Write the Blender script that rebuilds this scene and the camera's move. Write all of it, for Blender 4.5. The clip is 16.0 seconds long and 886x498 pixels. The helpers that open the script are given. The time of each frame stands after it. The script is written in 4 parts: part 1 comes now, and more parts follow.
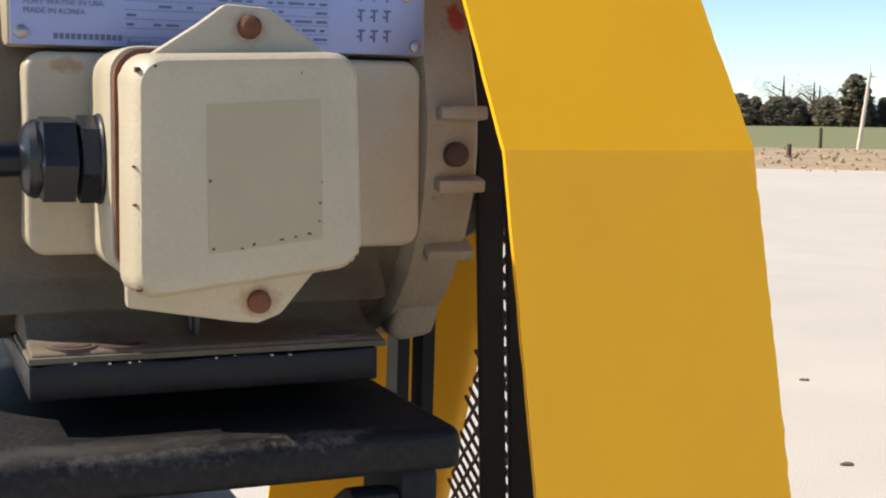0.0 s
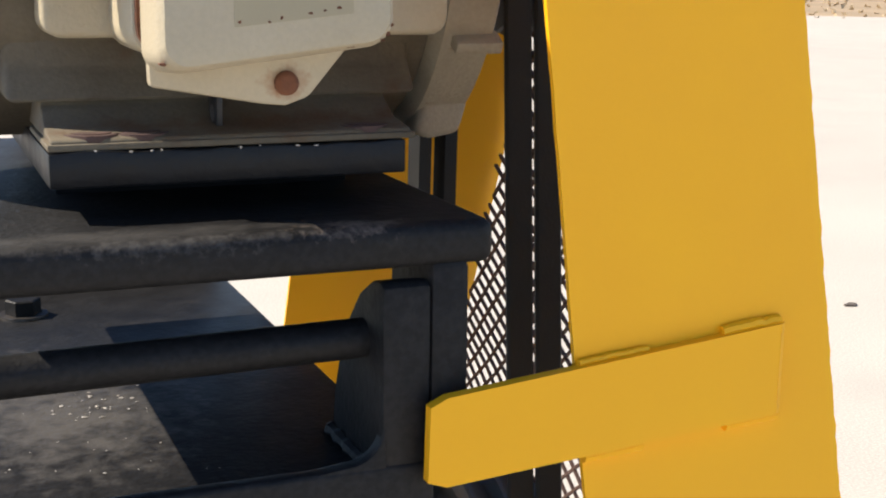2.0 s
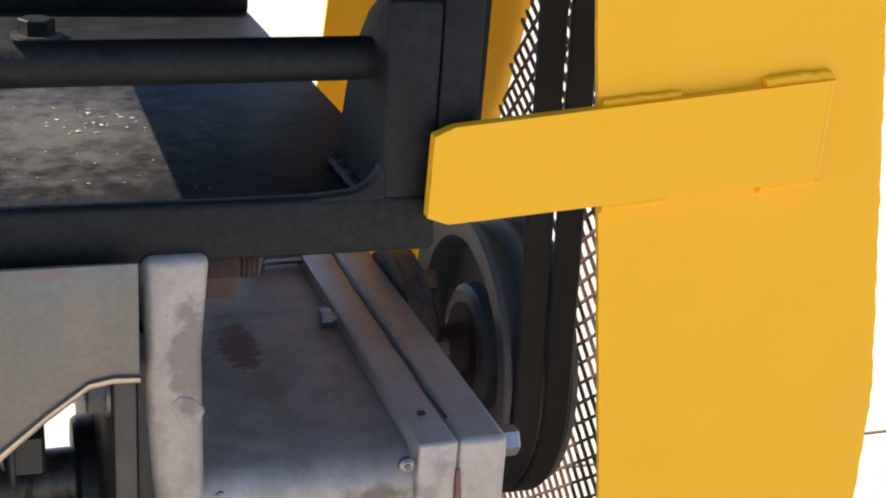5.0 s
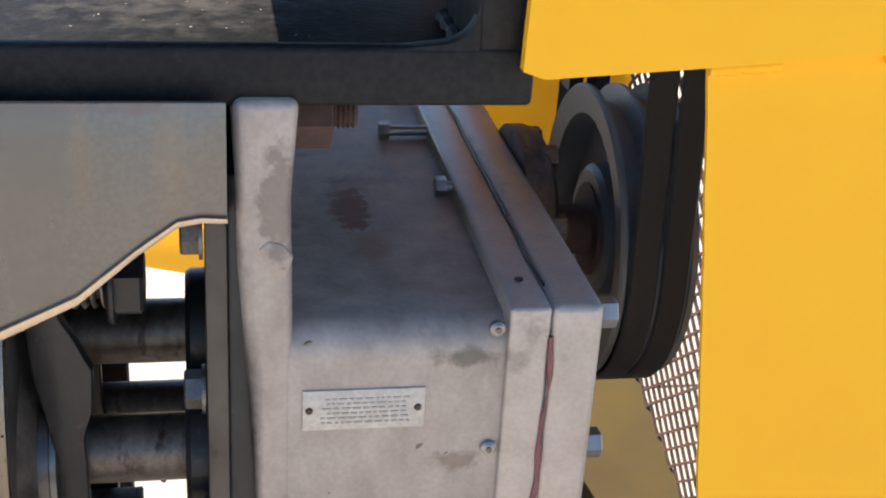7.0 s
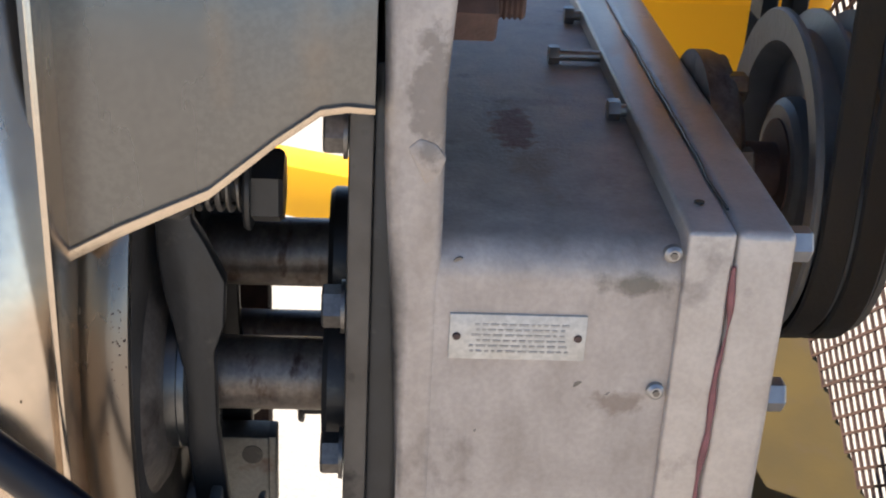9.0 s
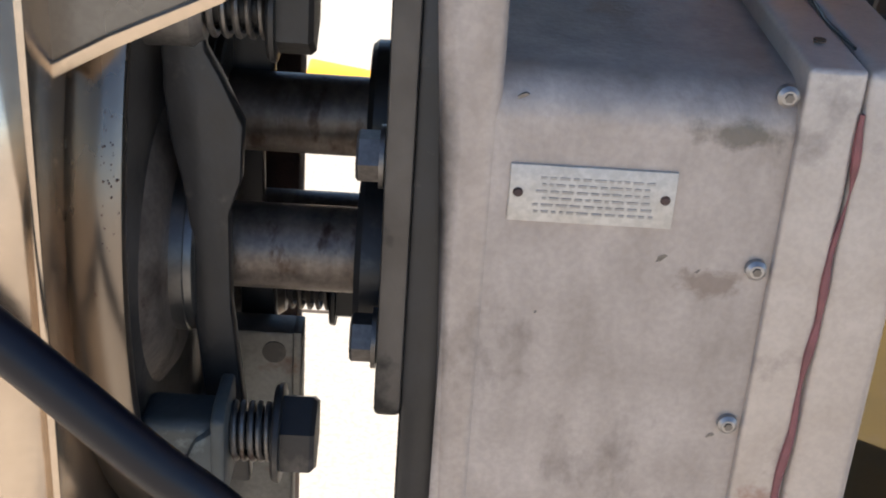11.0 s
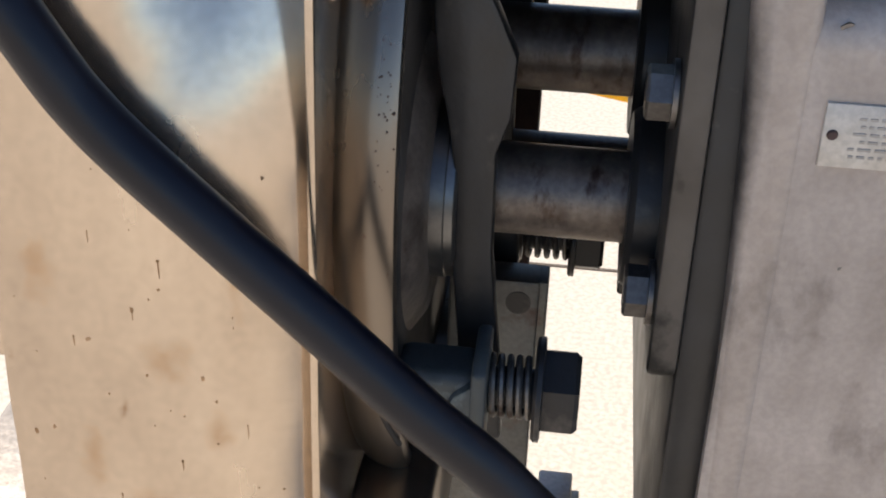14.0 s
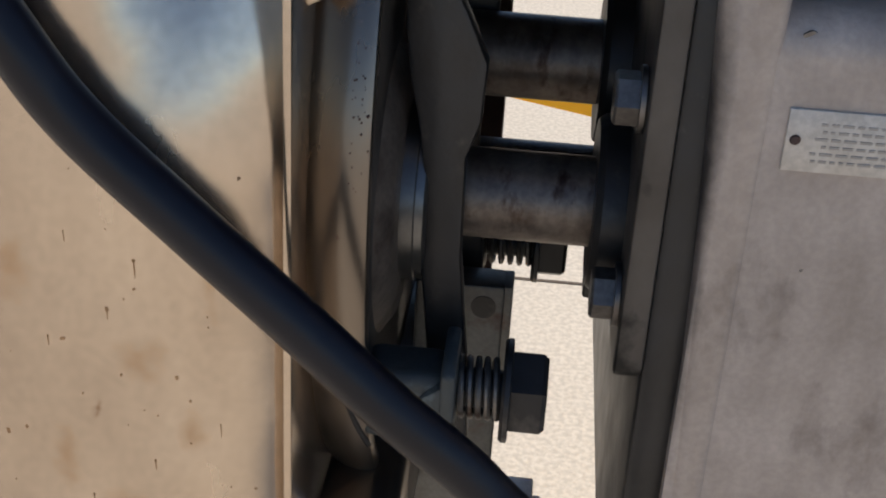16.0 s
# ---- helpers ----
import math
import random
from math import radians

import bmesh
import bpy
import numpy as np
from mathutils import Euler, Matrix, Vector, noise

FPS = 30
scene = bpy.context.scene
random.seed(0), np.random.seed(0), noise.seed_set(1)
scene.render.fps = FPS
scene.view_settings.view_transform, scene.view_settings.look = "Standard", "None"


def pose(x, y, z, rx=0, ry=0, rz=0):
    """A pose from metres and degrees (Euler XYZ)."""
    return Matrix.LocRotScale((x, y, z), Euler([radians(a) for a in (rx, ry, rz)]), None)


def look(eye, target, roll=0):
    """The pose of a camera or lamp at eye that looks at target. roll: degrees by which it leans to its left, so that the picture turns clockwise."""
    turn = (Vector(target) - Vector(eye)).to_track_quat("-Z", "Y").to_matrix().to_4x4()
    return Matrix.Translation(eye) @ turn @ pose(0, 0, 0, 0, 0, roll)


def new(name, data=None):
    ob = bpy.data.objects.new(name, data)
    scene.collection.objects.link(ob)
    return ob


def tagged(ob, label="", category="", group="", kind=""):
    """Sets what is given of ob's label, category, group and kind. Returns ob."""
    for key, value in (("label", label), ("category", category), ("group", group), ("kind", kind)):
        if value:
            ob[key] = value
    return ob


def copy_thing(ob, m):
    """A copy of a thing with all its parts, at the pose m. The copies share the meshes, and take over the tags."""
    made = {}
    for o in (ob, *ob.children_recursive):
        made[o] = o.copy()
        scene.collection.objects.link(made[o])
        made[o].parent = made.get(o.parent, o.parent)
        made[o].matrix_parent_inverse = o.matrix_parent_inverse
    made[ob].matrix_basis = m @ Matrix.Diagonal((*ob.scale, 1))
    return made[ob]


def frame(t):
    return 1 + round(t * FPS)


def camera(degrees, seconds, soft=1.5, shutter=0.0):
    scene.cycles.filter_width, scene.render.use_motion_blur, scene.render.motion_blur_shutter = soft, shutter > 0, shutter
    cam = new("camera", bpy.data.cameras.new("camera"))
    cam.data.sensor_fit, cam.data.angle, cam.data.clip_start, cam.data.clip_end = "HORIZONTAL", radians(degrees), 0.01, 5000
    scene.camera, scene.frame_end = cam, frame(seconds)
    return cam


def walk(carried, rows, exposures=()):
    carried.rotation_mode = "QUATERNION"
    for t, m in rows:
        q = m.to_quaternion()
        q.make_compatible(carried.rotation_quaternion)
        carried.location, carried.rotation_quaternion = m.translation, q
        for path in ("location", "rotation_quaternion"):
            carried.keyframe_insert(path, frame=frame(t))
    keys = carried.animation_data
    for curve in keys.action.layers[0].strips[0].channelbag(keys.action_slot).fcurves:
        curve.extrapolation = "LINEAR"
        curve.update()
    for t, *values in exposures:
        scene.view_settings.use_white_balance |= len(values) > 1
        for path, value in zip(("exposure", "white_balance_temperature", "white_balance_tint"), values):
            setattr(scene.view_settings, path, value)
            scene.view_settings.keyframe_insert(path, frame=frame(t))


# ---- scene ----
cam = camera(36.8, 16.0, soft=2.0)
PATH = [
    (0, (-0.074, -0.658, 1.114), (0.687, 1.181, 0.913), 0.7),
    (0.5, (-0.089, -0.662, 1.108), (0.738, 1.146, 0.886), 0.5),
    (1, (-0.088, -0.647, 1.1), (0.713, 1.161, 0.797), 1.1),
    (1.5, (-0.086, -0.64, 1.092), (0.679, 1.172, 0.731), 0.7),
    (2, (-0.08, -0.638, 1.083), (0.667, 1.168, 0.66), 0.7),
    (2.5, (-0.073, -0.639, 1.074), (0.649, 1.166, 0.603), 0.8),
    (3, (-0.069, -0.635, 1.067), (0.632, 1.167, 0.554), 1.2),
    (3.5, (-0.062, -0.624, 1.067), (0.639, 1.159, 0.495), 2.1),
    (4, (-0.042, -0.613, 1.052), (0.62, 1.178, 0.457), 2.5),
    (4.2, (-0.042, -0.607, 1.049), (0.614, 1.179, 0.433), 3.1),
    (6.3, (-0.012, -0.627, 1.017), (0.509, 1.137, 0.23), 3.9),
    (6.5, (0.0, -0.627, 1.015), (0.461, 1.151, 0.222), 3.5),
    (7, (0.005, -0.623, 1.01), (0.35, 1.163, 0.177), 3.5),
    (7.5, (0.015, -0.632, 0.991), (0.24, 1.177, 0.167), 2.5),
    (8, (0.012, -0.617, 0.976), (0.181, 1.196, 0.148), 2.9),
    (8.5, (0.012, -0.599, 0.969), (0.133, 1.212, 0.13), 2.4),
    (9, (0.013, -0.58, 0.951), (0.118, 1.227, 0.1), 3.0),
    (9.2, (0.013, -0.567, 0.94), (0.122, 1.238, 0.084), 3.6),
    (11.3, (0.017, -0.51, 0.862), (0.045, 1.277, -0.035), 3.9),
    (11.5, (0.018, -0.506, 0.86), (0.04, 1.275, -0.051), 3.8),
    (12, (0.013, -0.498, 0.853), (0.008, 1.274, -0.075), 2.9),
    (12.5, (-0.001, -0.493, 0.849), (-0.042, 1.271, -0.093), 2.9),
    (13, (-0.015, -0.493, 0.846), (-0.113, 1.263, -0.107), 2.6),
    (13.5, (-0.021, -0.488, 0.846), (-0.175, 1.258, -0.117), 2.0),
    (14, (-0.029, -0.485, 0.846), (-0.212, 1.26, -0.114), 2.2),
    (14.5, (-0.034, -0.483, 0.843), (-0.23, 1.256, -0.125), 2.1),
    (15, (-0.034, -0.488, 0.844), (-0.215, 1.253, -0.123), 2.0),
    (15.5, (-0.04, -0.489, 0.847), (-0.176, 1.262, -0.11), 3.3),
    (16, (-0.035, -0.494, 0.845), (-0.146, 1.269, -0.091), 3.5),
]
walk(cam, [(t, look(eye, target, roll)) for t, eye, target, roll in PATH],
     exposures=[(0.0, 0.55, 6650, 10), (0.5, 0.42, 6650, 10), (1.0, 0.51, 6650, 10), (2.0, 0.78, 6650, 10), (3.0, 0.90, 6650, 10), (4.0, 0.98, 6650, 10), (6.5, 1.21, 6650, 10), (8.0, 1.19, 6650, 10), (9.0, 1.20, 6650, 10), (12.0, 1.06, 6650, 10), (13.0, 0.97, 6650, 10), (14.5, 0.81, 6650, 10), (15.4, 0.73, 6650, 10), (16.0, 0.35, 6650, 10)])

# ---- sky and sun ----
SUN_FROM = Vector((-0.66, 0.29, 0.69)).normalized()
world = bpy.data.worlds.new("world")
scene.world = world
world.use_nodes = True
sky = world.node_tree.nodes.new("ShaderNodeTexSky")
sky.sky_type = "NISHITA"
sky.sun_disc = False
sky.air_density, sky.dust_density, sky.ozone_density = 0.7, 0.1, 3.0
sky.sun_elevation = math.asin(SUN_FROM.z)
sky.sun_rotation = math.atan2(SUN_FROM.x, SUN_FROM.y)
background = world.node_tree.nodes["Background"]
background.inputs["Strength"].default_value = 0.13
world.node_tree.links.new(sky.outputs[0], background.inputs[0])
sun = new("sun", bpy.data.lights.new("sun", "SUN"))
sun.data.energy, sun.data.angle, sun.data.color = 4.9, radians(0.53), (1.0, 0.91, 0.77)
sun.matrix_world = look(SUN_FROM * 20, (0, 0, 0))


# ---- materials ----
def material(name, color, rough=0.5, metal=0.0, dark=None, scale=40.0, amount=0.35, bump=0.05,
             bump_scale=None, stain=None, stain_scale=9.0, stain_at=0.62, stain_soft=0.08, rough_var=0.15, spread=0.0, speck=0.0, speck_scale=420.0, spec=0.5, stretch=(1, 1, 1)):
    """Paint, metal or mineral with mottling at two scales, stains with edges of their own, and fine relief."""
    m = bpy.data.materials.new(name)
    m.use_nodes = True
    n, l = m.node_tree.nodes, m.node_tree.links
    bsdf = n["Principled BSDF"]
    geo = n.new("ShaderNodeNewGeometry")
    place = n.new("ShaderNodeMapping")
    place.inputs["Scale"].default_value = stretch
    l.new(geo.outputs["Position"], place.inputs[0])
    fine = n.new("ShaderNodeTexNoise")
    fine.inputs["Scale"].default_value, fine.inputs["Detail"].default_value = scale, 6
    coarse = n.new("ShaderNodeTexNoise")
    coarse.inputs["Scale"].default_value, coarse.inputs["Detail"].default_value = scale * 0.17, 4
    for t in (fine, coarse):
        l.new(place.outputs[0], t.inputs["Vector"])
    add = n.new("ShaderNodeMath")
    add.operation = "ADD"
    l.new(fine.outputs["Fac"], add.inputs[0])
    l.new(coarse.outputs["Fac"], add.inputs[1])
    ramp = n.new("ShaderNodeMapRange")
    ramp.inputs["From Min"].default_value, ramp.inputs["From Max"].default_value = 0.7, 1.3
    l.new(add.outputs[0], ramp.inputs["Value"])
    mix = n.new("ShaderNodeMix")
    mix.data_type = "RGBA"
    low = dark or tuple(c * (1 - amount) for c in color)
    mix.inputs[6].default_value, mix.inputs[7].default_value = (*low, 1), (*color, 1)
    l.new(ramp.outputs[0], mix.inputs[0])
    out = mix.outputs[2]
    if speck:
        dots = n.new("ShaderNodeTexNoise")
        dots.inputs["Scale"].default_value, dots.inputs["Detail"].default_value = speck_scale, 3
        l.new(geo.outputs["Position"], dots.inputs["Vector"])
        level = n.new("ShaderNodeMapRange")
        level.inputs["From Min"].default_value, level.inputs["From Max"].default_value = 0.38, 0.62
        level.inputs["To Min"].default_value, level.inputs["To Max"].default_value = 1 - speck, 1 + speck * 0.6
        l.new(dots.outputs["Fac"], level.inputs["Value"])
        times = n.new("ShaderNodeHueSaturation")
        l.new(level.outputs[0], times.inputs["Value"])
        l.new(out, times.inputs["Color"])
        out = times.outputs[0]
    if spread:
        info = n.new("ShaderNodeObjectInfo")
        hue = n.new("ShaderNodeHueSaturation")
        span = n.new("ShaderNodeMapRange")
        span.inputs["To Min"].default_value, span.inputs["To Max"].default_value = 1 - spread, 1 + spread
        l.new(info.outputs["Random"], span.inputs["Value"])
        l.new(span.outputs[0], hue.inputs["Value"])
        l.new(out, hue.inputs["Color"])
        out = hue.outputs[0]
    if stain:
        spots = n.new("ShaderNodeTexNoise")
        spots.inputs["Scale"].default_value, spots.inputs["Detail"].default_value, spots.inputs["Roughness"].default_value = stain_scale, 8, 0.62
        l.new(place.outputs[0], spots.inputs["Vector"])
        edge = n.new("ShaderNodeMapRange")
        edge.inputs["From Min"].default_value, edge.inputs["From Max"].default_value = stain_at, stain_at + stain_soft
        l.new(spots.outputs["Fac"], edge.inputs["Value"])
        over = n.new("ShaderNodeMix")
        over.data_type = "RGBA"
        over.inputs[7].default_value = (*stain, 1)
        l.new(edge.outputs[0], over.inputs[0])
        l.new(out, over.inputs[6])
        out = over.outputs[2]
    l.new(out, bsdf.inputs["Base Color"])
    gloss = n.new("ShaderNodeMapRange")
    gloss.inputs["To Min"].default_value, gloss.inputs["To Max"].default_value = max(0.05, rough - rough_var), min(1, rough + rough_var)
    l.new(fine.outputs["Fac"], gloss.inputs["Value"])
    l.new(gloss.outputs[0], bsdf.inputs["Roughness"])
    bsdf.inputs["Metallic"].default_value = metal
    bsdf.inputs["Specular IOR Level"].default_value = spec
    if bump:
        grain = n.new("ShaderNodeTexNoise")
        grain.inputs["Scale"].default_value, grain.inputs["Detail"].default_value = bump_scale or scale * 4, 4
        l.new(place.outputs[0], grain.inputs["Vector"])
        relief = n.new("ShaderNodeBump")
        relief.inputs["Strength"].default_value, relief.inputs["Distance"].default_value = bump, 0.002
        l.new(grain.outputs["Fac"], relief.inputs["Height"])
        l.new(relief.outputs[0], bsdf.inputs["Normal"])
    return m


CREAM = material("cream_paint", (0.475, 0.405, 0.285), 0.45, dark=(0.40, 0.335, 0.225), scale=26, bump=0.22, bump_scale=520, stain=(0.25, 0.13, 0.06), stain_scale=46, stain_at=0.70, stain_soft=0.04, speck=0.03)
# Cream paint with grime, darkened further to paint in shade below the terminal box.
GRIMY_SHADED = material("grimy_shaded_cream_paint", (0.17, 0.142, 0.10), 0.68, spec=0.3, dark=(0.08, 0.064, 0.045), scale=22, bump=0.3, bump_scale=380, stain=(0.09, 0.045, 0.022), stain_scale=19, stain_at=0.58, stain_soft=0.14, speck=0.06)
BELL = material("dusty_cream_paint", (0.47, 0.42, 0.33), 0.6, dark=(0.33, 0.285, 0.21), scale=26, bump=0.3, bump_scale=380, stain=(0.15, 0.07, 0.03), stain_scale=30, stain_at=0.62, stain_soft=0.09, speck=0.05)
CREAM_PATCH = material("faded_cream_paint", (0.385, 0.328, 0.212), 0.6, amount=0.08, scale=80, bump=0.08, bump_scale=500, stain=(0.16, 0.12, 0.08), stain_scale=90, stain_at=0.72, stain_soft=0.03)
RUST = material("rust", (0.20, 0.075, 0.035), 0.85, scale=160, amount=0.6, bump=0.5, bump_scale=500)
RUST_DARK = material("dark_rusty_steel", (0.10, 0.055, 0.045), 0.75, scale=160, amount=0.5, bump=0.3, bump_scale=500)
BLACK = material("black_enamel", (0.0138, 0.0133, 0.0140), 0.58, spec=0.24, dark=(0.0075, 0.0072, 0.0076), scale=40, bump=0.3, bump_scale=240, stain=(0.038, 0.034, 0.031), stain_scale=30, stain_at=0.60, stain_soft=0.22, speck=0.3, speck_scale=260)
# Darker copy of the stand's black, with shade put into the colour.
BLACK_SHADED = material("shaded_black_enamel", (0.0085, 0.0090, 0.0115), 0.42, spec=0.3, scale=60, amount=0.4, bump=0.2, bump_scale=260)
PLASTIC = material("black_nylon", (0.014, 0.015, 0.018), 0.32, scale=90, amount=0.25, bump=0.05)
RUBBER = material("black_rubber", (0.016, 0.016, 0.017), 0.62, scale=120, amount=0.4, bump=0.15)
CABLE = material("cable_jacket", (0.0045, 0.0050, 0.0115), 0.36, spec=0.32, scale=50, amount=0.3, bump=0.06, bump_scale=300)
YELLOW = material("yellow_paint", (0.98, 0.487, 0.012), 0.45, spec=0.3, dark=(0.95, 0.455, 0.012), scale=16, bump=0.07, bump_scale=110, stain=(0.62, 0.29, 0.02), stain_scale=60, stain_at=0.75, stain_soft=0.06)
ALU = material("cast_aluminium", (0.480, 0.408, 0.358), 0.52, metal=0.3, dark=(0.275, 0.228, 0.197), scale=60, bump=0.2, bump_scale=420, stain=(0.14, 0.11, 0.095), stain_scale=24, stain_at=0.58, stain_soft=0.18, speck=0.06, speck_scale=380, stretch=(1, 1, 0.6))
STAINLESS = material("stainless_sheet", (0.192, 0.190, 0.188), 0.30, metal=0.9, dark=(0.145, 0.142, 0.140), scale=12, bump=0.06, bump_scale=120, stain=(0.20, 0.14, 0.10), stain_scale=20, stain_at=0.60, stain_soft=0.18, speck=0.06, stretch=(1, 1, 0.4))
CASING = material("tarnished_pump_steel", (0.30, 0.255, 0.21), 0.30, metal=0.9, dark=(0.17, 0.14, 0.115), scale=16, bump=0.06, bump_scale=150, stain=(0.10, 0.05, 0.03), stain_scale=70, stain_at=0.63, stain_soft=0.06, stretch=(1, 1, 0.4))
# Stainless whose warm base colour paints in the reflection of sunlit concrete.
PANEL = material("reflection_tinted_stainless", (0.66, 0.55, 0.44), 0.24, metal=0.95, dark=(0.46, 0.375, 0.30), scale=30, bump=0.10, bump_scale=60, stain=(0.27, 0.175, 0.11), stain_scale=75, stain_at=0.655, stain_soft=0.07, rough_var=0.10, speck=0.05, speck_scale=300, stretch=(1, 1, 0.45))
STEEL = material("dull_steel", (0.22, 0.205, 0.195), 0.45, metal=0.85, dark=(0.12, 0.105, 0.095), scale=40, bump=0.1, stain=(0.07, 0.045, 0.035), stain_scale=60, stain_at=0.60, speck=0.15)
SHAFT = material("turned_steel", (0.25, 0.21, 0.18), 0.46, metal=0.7, dark=(0.085, 0.065, 0.055), scale=60, bump=0.12, bump_scale=300, stain=(0.06, 0.035, 0.025), stain_scale=45, stain_at=0.56, stain_soft=0.12, speck=0.12, stretch=(2.0, 1, 1))
OILY = material("oily_black_steel", (0.035, 0.033, 0.033), 0.42, metal=0.3, scale=50, amount=0.5, bump=0.15, stain=(0.10, 0.085, 0.075), stain_scale=40, stain_at=0.60, stain_soft=0.15)
ZINC = material("zinc_plated_steel", (0.42, 0.40, 0.385), 0.4, metal=0.85, dark=(0.25, 0.23, 0.22), scale=90, bump=0.08)
IRON = material("grey_cast_iron", (0.21, 0.215, 0.222), 0.52, metal=0.35, scale=60, amount=0.35, bump=0.2)
# Paler aluminium for the gearbox cover and end plate.
PALE_ALU = material("pale_aluminium", (0.52, 0.452, 0.402), 0.42, metal=0.4, dark=(0.365, 0.312, 0.274), scale=40, bump=0.12, bump_scale=300, stain=(0.22, 0.185, 0.165), stain_scale=26, stain_at=0.60, stain_soft=0.14, speck=0.05)
PLATE = material("aluminium_label", (0.56, 0.53, 0.49), 0.5, metal=0.4, dark=(0.40, 0.36, 0.32), scale=60, bump=0.15, bump_scale=500, speck=0.1)
BLUE_PLATE = material("bluish_label", (0.27, 0.325, 0.56), 0.4, metal=0.4, scale=60, amount=0.1, bump=0.03)
INK = material("ink", (0.13, 0.15, 0.24), 0.6, amount=0.2, bump=0)
INK_FADED = material("faded_ink", (0.38, 0.345, 0.31), 0.6, amount=0.25, bump=0)

SPECK = material("brown_specks", (0.42, 0.29, 0.185), 0.42, metal=0.9, dark=(0.22, 0.135, 0.08), scale=260, bump=0.1)
RED = material("red_sealant", (0.25, 0.085, 0.085), 0.6, dark=(0.15, 0.05, 0.05), scale=150, bump=0.3)
GALVANISED = material("weathered_galvanised_steel", (0.22, 0.212, 0.195), 0.5, metal=0.5, dark=(0.13, 0.123, 0.11), scale=50, bump=0.15, stain=(0.13, 0.09, 0.07), stain_scale=40, stain_at=0.6, stain_soft=0.12, speck=0.1)
TEAL = material("dull_grey_green_casting", (0.085, 0.095, 0.096), 0.55, metal=0.3, dark=(0.045, 0.049, 0.049), scale=60, bump=0.25, stain=(0.17, 0.20, 0.20), stain_scale=45, stain_at=0.6, stain_soft=0.12)
OILSTEEL = material("oil_stained_steel", (0.11, 0.098, 0.088), 0.5, metal=0.6, dark=(0.045, 0.040, 0.037), scale=45, bump=0.15, stain=(0.02, 0.019, 0.018), stain_scale=26, stain_at=0.54, stain_soft=0.12)
# Dusty yellow paint, darkened so the colour also holds the guard's inner shade.
DUSTY_SHADED = material("dusty_shaded_yellow_paint", (0.125, 0.090, 0.034), 0.85, spec=0.2, dark=(0.090, 0.068, 0.033), scale=18, bump=0.2, stain=(0.10, 0.075, 0.045), stain_scale=22, stain_at=0.56, stain_soft=0.15)
CONCRETE = material("concrete", (0.56, 0.505, 0.43), 0.85, scale=1.4, amount=0.12, bump=0.5, bump_scale=160, speck=0.14, speck_scale=150, stain=(0.43, 0.39, 0.335), stain_scale=0.8, stain_at=0.58, stain_soft=0.2)
GROUND = material("dry_field", (0.46, 0.33, 0.20), 0.95, dark=(0.29, 0.21, 0.12), scale=0.5, bump=0.4, bump_scale=6)
STRAW = material("straw", (0.62, 0.47, 0.29), 0.95, scale=4, amount=0.3, bump=0)
GRASS = material("green_field", (0.15, 0.19, 0.055), 0.95, dark=(0.20, 0.17, 0.08), scale=0.3, bump=0.3, bump_scale=5)
BARK = material("bark", (0.11, 0.085, 0.065), 0.95, scale=12, bump=0.4)
LEAF = material("dark_foliage", (0.30, 0.265, 0.185), 0.85, scale=3, amount=0.45, bump=0, spread=0.3)
thin = LEAF.node_tree
glow_through = thin.nodes.new("ShaderNodeBsdfTranslucent")
glow_through.inputs["Color"].default_value = (0.32, 0.29, 0.20, 1)
blend = thin.nodes.new("ShaderNodeMixShader")
blend.inputs[0].default_value = 0.5
thin.links.new(thin.nodes["Principled BSDF"].outputs[0], blend.inputs[1])
thin.links.new(glow_through.outputs[0], blend.inputs[2])
thin.links.new(blend.outputs[0], thin.nodes["Material Output"].inputs["Surface"])
TWIG = material("bare_twigs", (0.36, 0.31, 0.28), 0.9, scale=3, amount=0.4, bump=0)
POLE = material("weathered_pole", (0.70, 0.61, 0.50), 0.9, scale=8, amount=0.2, bump=0.2)


def patch(m, at, size, color, ragged=0.6, scale=90.0, soft=0.3, strength=1.0):
    """A ragged stain of its own shape and place on a material."""
    n, l = m.node_tree.nodes, m.node_tree.links
    base = n["Principled BSDF"].inputs["Base Color"]
    geo = n.new("ShaderNodeNewGeometry")
    away = n.new("ShaderNodeVectorMath")
    away.operation = "SUBTRACT"
    away.inputs[1].default_value = at
    l.new(geo.outputs["Position"], away.inputs[0])
    unit = n.new("ShaderNodeVectorMath")
    unit.operation = "DIVIDE"
    unit.inputs[1].default_value = size
    l.new(away.outputs[0], unit.inputs[0])
    far = n.new("ShaderNodeVectorMath")
    far.operation = "LENGTH"
    l.new(unit.outputs[0], far.inputs[0])
    wild = n.new("ShaderNodeTexNoise")
    wild.inputs["Scale"].default_value, wild.inputs["Detail"].default_value, wild.inputs["Roughness"].default_value = scale, 7, 0.65
    l.new(geo.outputs["Position"], wild.inputs["Vector"])
    rag = n.new("ShaderNodeMath")
    rag.operation = "MULTIPLY_ADD"
    rag.inputs[1].default_value, rag.inputs[2].default_value = ragged * 4, 1 - ragged * 2
    l.new(wild.outputs["Fac"], rag.inputs[0])
    inside = n.new("ShaderNodeMath")
    inside.operation = "SUBTRACT"
    l.new(rag.outputs[0], inside.inputs[0])
    l.new(far.outputs["Value"], inside.inputs[1])
    edge = n.new("ShaderNodeMapRange")
    edge.inputs["From Max"].default_value, edge.inputs["To Max"].default_value = soft, strength
    l.new(inside.outputs[0], edge.inputs["Value"])
    over = n.new("ShaderNodeMix")
    over.data_type = "RGBA"
    over.inputs[7].default_value = (*color, 1)
    l.new(edge.outputs[0], over.inputs[0])
    l.new(base.links[0].from_socket, over.inputs[6])
    l.new(over.outputs[2], base)


